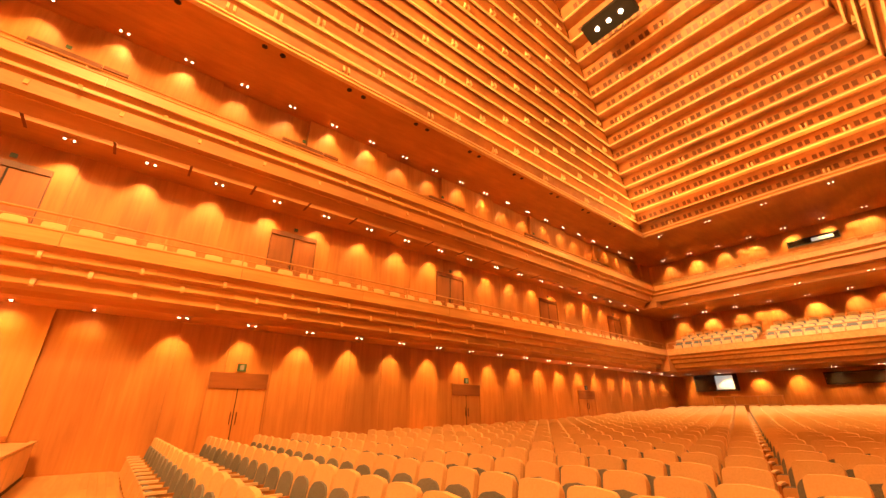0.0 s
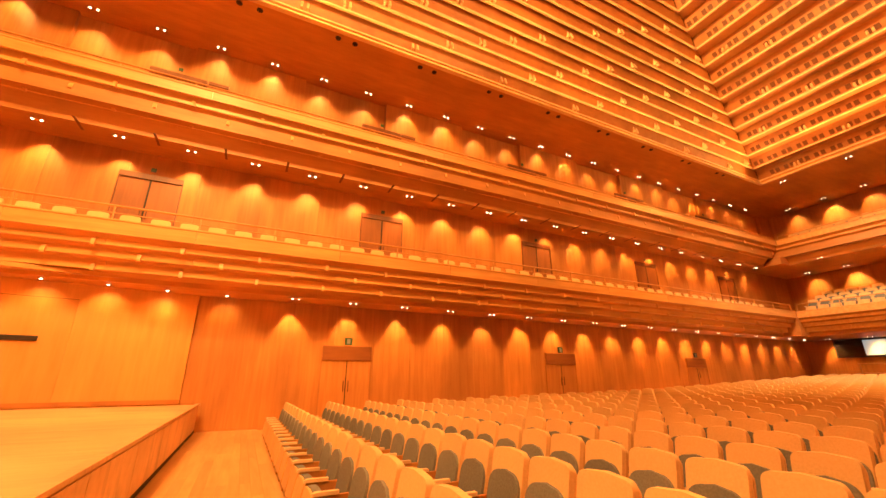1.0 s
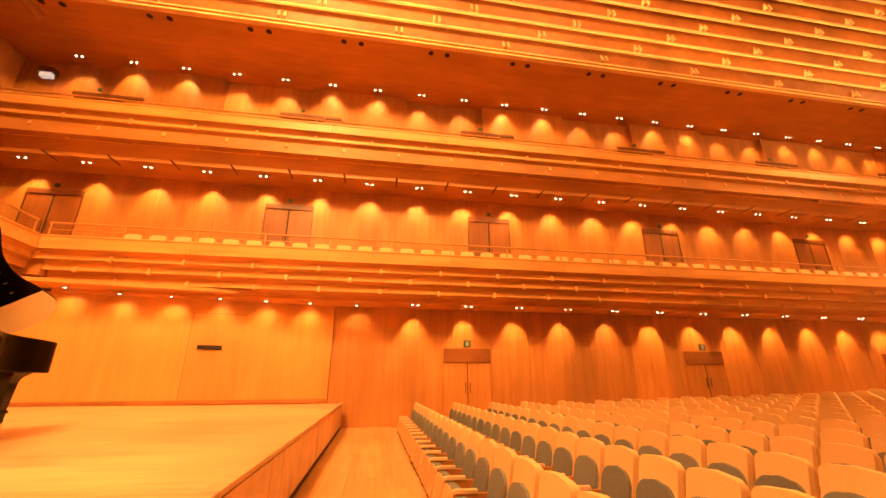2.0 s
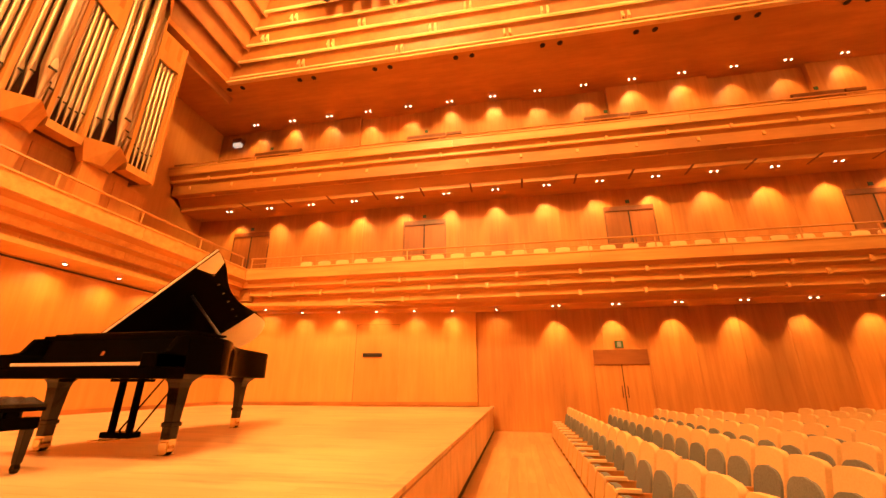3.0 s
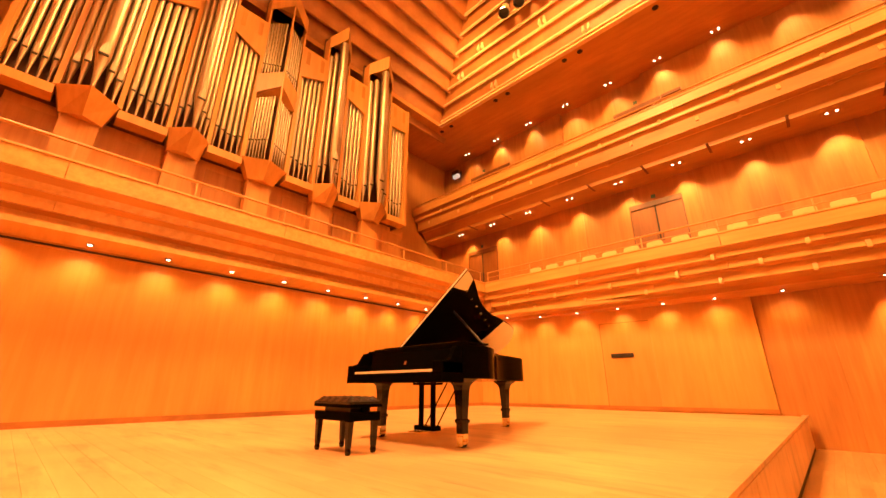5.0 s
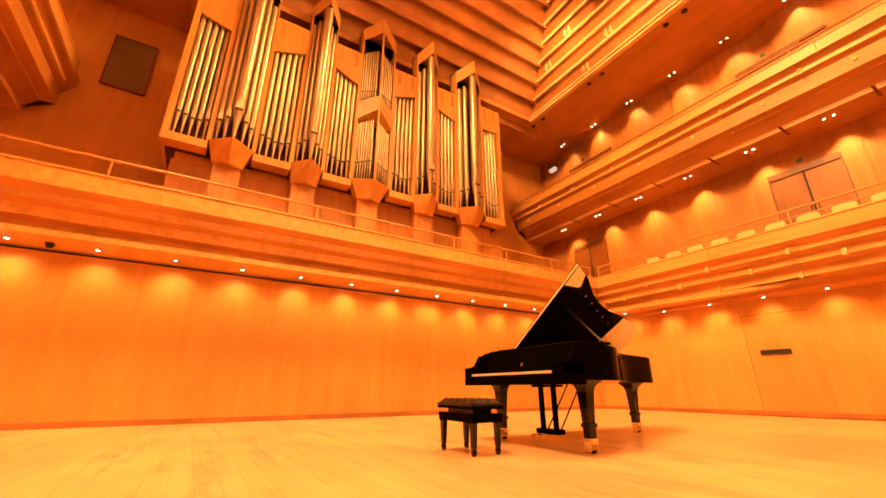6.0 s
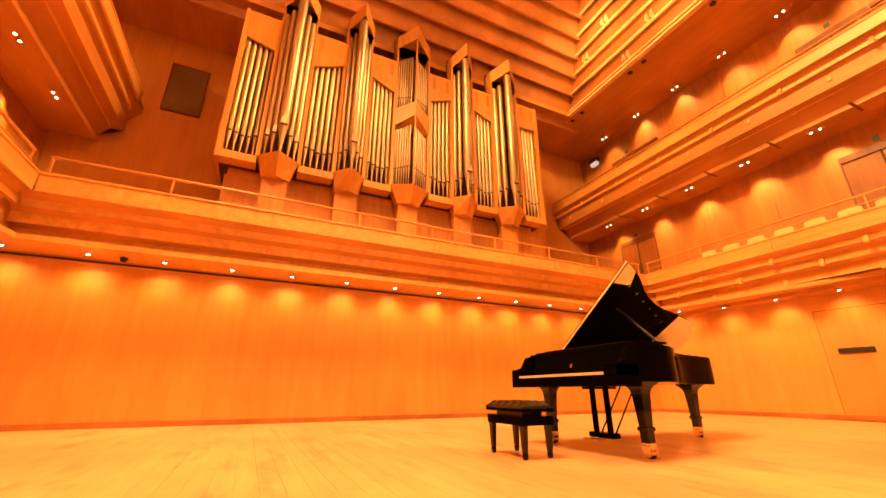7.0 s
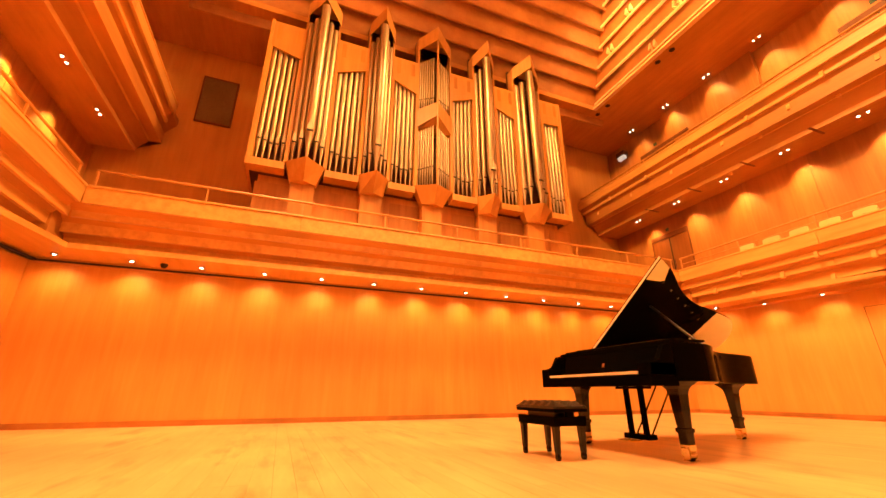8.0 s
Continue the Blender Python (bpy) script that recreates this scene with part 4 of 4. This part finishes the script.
def piano_leg(x, y):
    m = Matrix.Translation((x, y, 0))
    leg = part("leg", Shape().prism([(-0.052, -0.052), (0.052, -0.052), (0.052, 0.052), (-0.052, 0.052)], 0, 0.001, m=m)
               .add([(x + sx * w, y + sy * w, z) for z, w in ((0.12, 0.040), (0.215, 0.042), (0.22, 0.052), (0.25, 0.052), (0.255, 0.040), (0.53, 0.055), (0.575, 0.064), (0.605, 0.084), (0.64, 0.12)) for sx, sy in ((-1, -1), (1, -1), (1, 1), (-1, 1))],
                    [(3, 2, 1, 0)] + [(4 * k + i, 4 * k + (i + 1) % 4, 4 * k + 4 + (i + 1) % 4, 4 * k + 4 + i) for k in range(8) for i in range(4)] + [(32, 33, 34, 35)]), LITLACQUER, piano, "", False, 0.006)
    caster = part("caster", Shape().box(x - 0.05, y - 0.035, 0.075, x + 0.05, y + 0.035, 0.125).box(x - 0.035, y - 0.05, 0.03, x + 0.035, y - 0.036, 0.10).box(x - 0.035, y + 0.036, 0.03, x + 0.035, y + 0.05, 0.10), BRASS, leg, "pale brass double caster", False, 0.004)
    turn = pose(x, y, 0.045, 90, 0, 0)
    part("wheel", Shape().lathe([(0.045, -0.034), (0.045, 0.034)], turn, 16), BRASS, leg, "", True)


piano_leg(0.14, 0.42)
piano_leg(1.42, 0.42)
piano_leg(0.50, 2.40)
lyre = part("pedal_lyre", Shape().box(0.62, 0.50, 0.10, 0.93, 0.62, 0.15).box(0.66, 0.53, 0.15, 0.70, 0.58, 0.64).box(0.85, 0.53, 0.15, 0.89, 0.58, 0.64).box(0.60, 0.49, 0.58, 0.95, 0.63, 0.64), LACQUER, piano, "black pedal lyre", False, 0.006)
for x in (0.70, 0.775, 0.85):
    part("pedal", Shape().prism([(x - 0.02, 0.36), (x + 0.02, 0.36), (x + 0.012, 0.50), (x - 0.012, 0.50)], 0.085, 0.10), BRASS, lyre, "brass pedal", False, 0.003)
for x in (0.68, 0.87):
    part("brace", Shape().rod((x, 0.62, 0.14), (x, 1.0, 0.64), 0.008), LACQUER, lyre, "", True)

# ---- bench ----
bench = thing("piano_bench", pose(-3.62, 2.50, STAGE, 0, 0, 0) @ Matrix.Diagonal((1.06, 1, 0.9, 1)), "black tufted leather piano bench with square tapered legs", "bench")
part("frame", box(-0.28, -0.17, 0.30, 0.28, 0.17, 0.385), LACQUER, bench, "", False, 0.006)
part("lift", box(-0.20, -0.11, 0.385, 0.20, 0.11, 0.425), BLACKMETAL, bench)
part("seat_board", box(-0.29, -0.18, 0.425, 0.29, 0.18, 0.455), LACQUER, bench, "", False, 0.006)
cush = Shape()
nx, ny = 25, 15
pts = []
for j in range(ny):
    for i in range(nx):
        u, v = i / (nx - 1), j / (ny - 1)
        puff = (abs(math.sin(u * math.pi * 5)) * abs(math.sin(v * math.pi * 3))) ** 0.5
        edge = min(1.0, 8 * min(u, 1 - u, v, 1 - v))
        pts.append((-0.29 + 0.58 * u, -0.18 + 0.36 * v, 0.478 + 0.022 * edge + 0.032 * puff * edge))
faces = [(j * nx + i, j * nx + i + 1, (j + 1) * nx + i + 1, (j + 1) * nx + i) for j in range(ny - 1) for i in range(nx - 1)]
cush.add(pts, faces)
cush.box(-0.29, -0.18, 0.456, 0.29, 0.18, 0.476)
part("cushion", cush, LEATHER, bench, "tufted black leather cushion", True)
for x in (-0.24, 0.24):
    for y in (-0.135, 0.135):
        part("leg", Shape().add([(x + sx * w, y + sy * w, z) for z, w in ((0.0, 0.014), (0.03, 0.02), (0.06, 0.016), (0.07, 0.020), (0.30, 0.027)) for sx, sy in ((-1, -1), (1, -1), (1, 1), (-1, 1))],
             [(3, 2, 1, 0)] + [(4 * k + i, 4 * k + (i + 1) % 4, 4 * k + 4 + (i + 1) % 4, 4 * k + 4 + i) for k in range(4) for i in range(4)] + [(16, 17, 18, 19)]), LITLACQUER, bench, "", False, 0.003)
for x in (-0.30, 0.30):
    part("knob", Shape().lathe([(0.01, 0), (0.012, 0.03), (0.038, 0.03), (0.038, 0.055), (0.02, 0.06)], pose(math.copysign(0.22, x), 0, 0.405, 0, 90 if x > 0 else -90, 0), 14), LACQUER, bench, "round height knob", True)


# ---- hall seats ----
def rounded(w, z0, z1, r, n=5):
    """Upright outline in y and z, with rounded upper corners and a slight crown."""
    out = [(-w / 2, z0), (w / 2, z0)]
    for k in range(n + 1):
        a = math.pi / 2 * k / n
        out.append((w / 2 - r + r * math.cos(a), z1 - r + r * math.sin(a)))
    out.append((0, z1 + 0.014))
    for k in range(n + 1):
        a = math.pi / 2 * (1 + k / n)
        out.append((-w / 2 + r + r * math.cos(a), z1 - r + r * math.sin(a)))
    return out


LEAN = Matrix(((1, 0, 0.20, 0), (0, 1, 0, 0), (0, 0, 1, 0), (0, 0, 0, 1)))
SW = 0.475


def seat_shapes():
    back = Shape().prism(rounded(SW - 0.068, 0.27, 0.71, 0.055, 6), -0.035, 0.012, "x", LEAN)
    shell = Shape().prism(rounded(SW - 0.06, 0.10, 0.69, 0.07), 0.013, 0.034, "x", LEAN)
    pad = Shape().prism(rounded(SW - 0.085, 0.20, 0.565, 0.12, 8), -0.060, -0.036, "x", LEAN)
    pan = Shape().prism(rounded(SW - 0.05, 0.08, 0.345, 0.03), -0.335, -0.315, "x", LEAN)
    cushion = Shape().prism(rounded(SW - 0.055, 0.10, 0.352, 0.03), -0.314, -0.245, "x", LEAN)
    arm = Shape().prism([(-0.27, 0.36), (-0.06, 0.36), (-0.06, 0.388), (-0.24, 0.388), (-0.27, 0.378)], SW / 2 - 0.024, SW / 2 + 0.024, "y")
    post = Shape().prism([(-0.30, 0.0), (0.0, 0.0), (0.05, 0.358), (-0.25, 0.358)], SW / 2 - 0.016, SW / 2 + 0.016, "y")
    return (("backrest", back, CREAM), ("back_shell", shell, SEATWOOD), ("back_pad", pad, GREY), ("seat_pan", pan, SEATWOOD), ("seat_cushion", cushion, GREY), ("armrest", arm, LIP), ("side_panel", post, WALL))


ROW_X = [1.0 + 0.97 * k for k in range(28)]
places = []
for k, x in enumerate(ROW_X):
    line_y = 0.287 * x if x > 2.5 else 0.95 - 0.06 * k
    for side in (-1, 1):
        y = line_y + side * (0.07 + SW / 2)
        while -4.4 < y < 10.95:
            places.append((x, y))
            y += side * SW
near = sorted((p for p in places if p[1] > -0.6), key=lambda p: p[0] * 1.2 + abs(p[1] - 4) * 0.25)[:300]
near_set = set(near)
SEAT_LABEL = "tip-up hall seat with cream back, grey lower pad and beech arms"
first = thing("hall_seat", pose(near[0][0], near[0][1], hall_rise(near[0][0])), SEAT_LABEL, "seat", "seats of the hall")
for name, shape, mat in seat_shapes():
    part(name, shape, mat, first, "", name in ("backrest", "back_pad"))
for x, y in near[1:]:
    copy_thing(first, pose(x, y, hall_rise(x), 0, 0, random.uniform(-0.6, 0.6)))


def seat_stuff(name, spots, label):
    """All the far seats of one field as joined meshes, one for each material."""
    owner = thing(name, Matrix(), label, "seats", "", "stuff")
    for nm, shape, mat in seat_shapes():
        if nm in ("side_panel",):
            continue
        v0 = np.array(shape.v)
        verts, faces = [], []
        for m in spots:
            r = np.array(m)
            base_i = len(verts) * len(v0)
            verts.append(v0 @ r[:3, :3].T + r[:3, 3])
            faces += [tuple(i + base_i for i in f) for f in shape.f]
        s = Shape()
        s.v, s.f = np.concatenate(verts).tolist(), faces
        part(nm, s, mat, owner)
    return owner


seat_stuff("hall_seats_rear", [pose(x, y, hall_rise(x)) for x, y in places if (x, y) not in near_set], "many cream and grey hall seats in long rows")
rear = []
for tier, deck in ((0, FLOOR_2), (1, FLOOR_3)):
    for r in range(3):
        y = FRONT_S + 0.4
        while y < FRONT_N - 0.3:
            if abs((y - MID) % 5.2 - 2.6) > 0.35:
                rear.append(pose(FRONT_R + 0.95 + 0.95 * r, y, deck + 0.32 * r + (0.14, 0.62)[tier]))
            y += 0.5
seat_stuff("balcony_seats_rear", rear, "rows of pale seats on the rear balconies")
# stepped risers that carry those seats
risers = Shape()
for deck, up in ((FLOOR_2, 0.14), (FLOOR_3, 0.62)):
    for r in range(3):
        risers.box(FRONT_R + 0.5 + 0.95 * r, FRONT_S + 0.1, deck + 0.002, REAR - 0.01, FRONT_N - 0.1, deck + up + 0.32 * r)
fixed("rear_balcony_risers", risers, SOFFIT, "stepped oak risers under the balcony seats", "riser")
side = []
for x in np.arange(-6.6, 24.5, 0.62):
    side.append(pose(x, FRONT_N + 0.98, FLOOR_2, 0, 0, 90))
seat_stuff("balcony_seats_side", side, "single row of pale seats along the side balcony")


# ---- boards of the stage and of the floor in front of it ----
def board_field(parent, mat, rect, across, length, z, along, limit=300):
    """Boards with fine joints, alike ones sharing a mesh; those past the limit are joined into one part."""
    x0, y0, x1, y1 = rect
    w = across
    rest, count = Shape(), 0
    span0, span1, run0, run1 = (y0, y1, x0, x1) if along == "x" else (x0, x1, y0, y1)
    n = int(round((span1 - span0) / w))
    w = (span1 - span0) / n
    kinds = {}
    for i in range(n):
        cut = run0 - random.choice((0.0, 0.25, 0.5, 0.75)) * length
        while cut < run1:
            a, b = max(cut, run0), min(cut + length, run1)
            cut += length
            if b - a < 0.05:
                continue
            key = round(b - a, 2)
            if along == "x":
                dims = (b - a - 0.0015, w - 0.0015)
                at = pose(a, span0 + i * w, z)
            else:
                dims = (w - 0.0015, b - a - 0.0015)
                at = pose(span0 + i * w, a, z)
            if count < limit:
                if key not in kinds:
                    kinds[key] = Shape().box(0, 0, 0, dims[0], dims[1], 0.024).mesh("plank", mat)
                part("plank", kinds[key], mat, parent, at=at)
            else:
                rest.box(0, 0, 0, dims[0], dims[1], 0.024, at)
            count += 1
    if rest.v:
        tagged(part("planks", rest, mat, parent), kind="stuff")


board_field(platform, PLANK, (STAGE_BACK + 0.02, -4.1, STAGE_FRONT - 0.062, 8.0), 0.14, 2.7, STAGE - 0.024, "x", 300)
board_field(platform, PLANK, (STAGE_BACK + 0.02, 8.0, STAGE_FRONT - 0.062, 11.2), 0.14, 2.7, STAGE - 0.024, "x", 0)
board_field(floor, FLOOR, (STAGE_FRONT + 0.03, -4.0, 0.62, 12.18), 0.12, 2.4, 0.001, "y", 90)
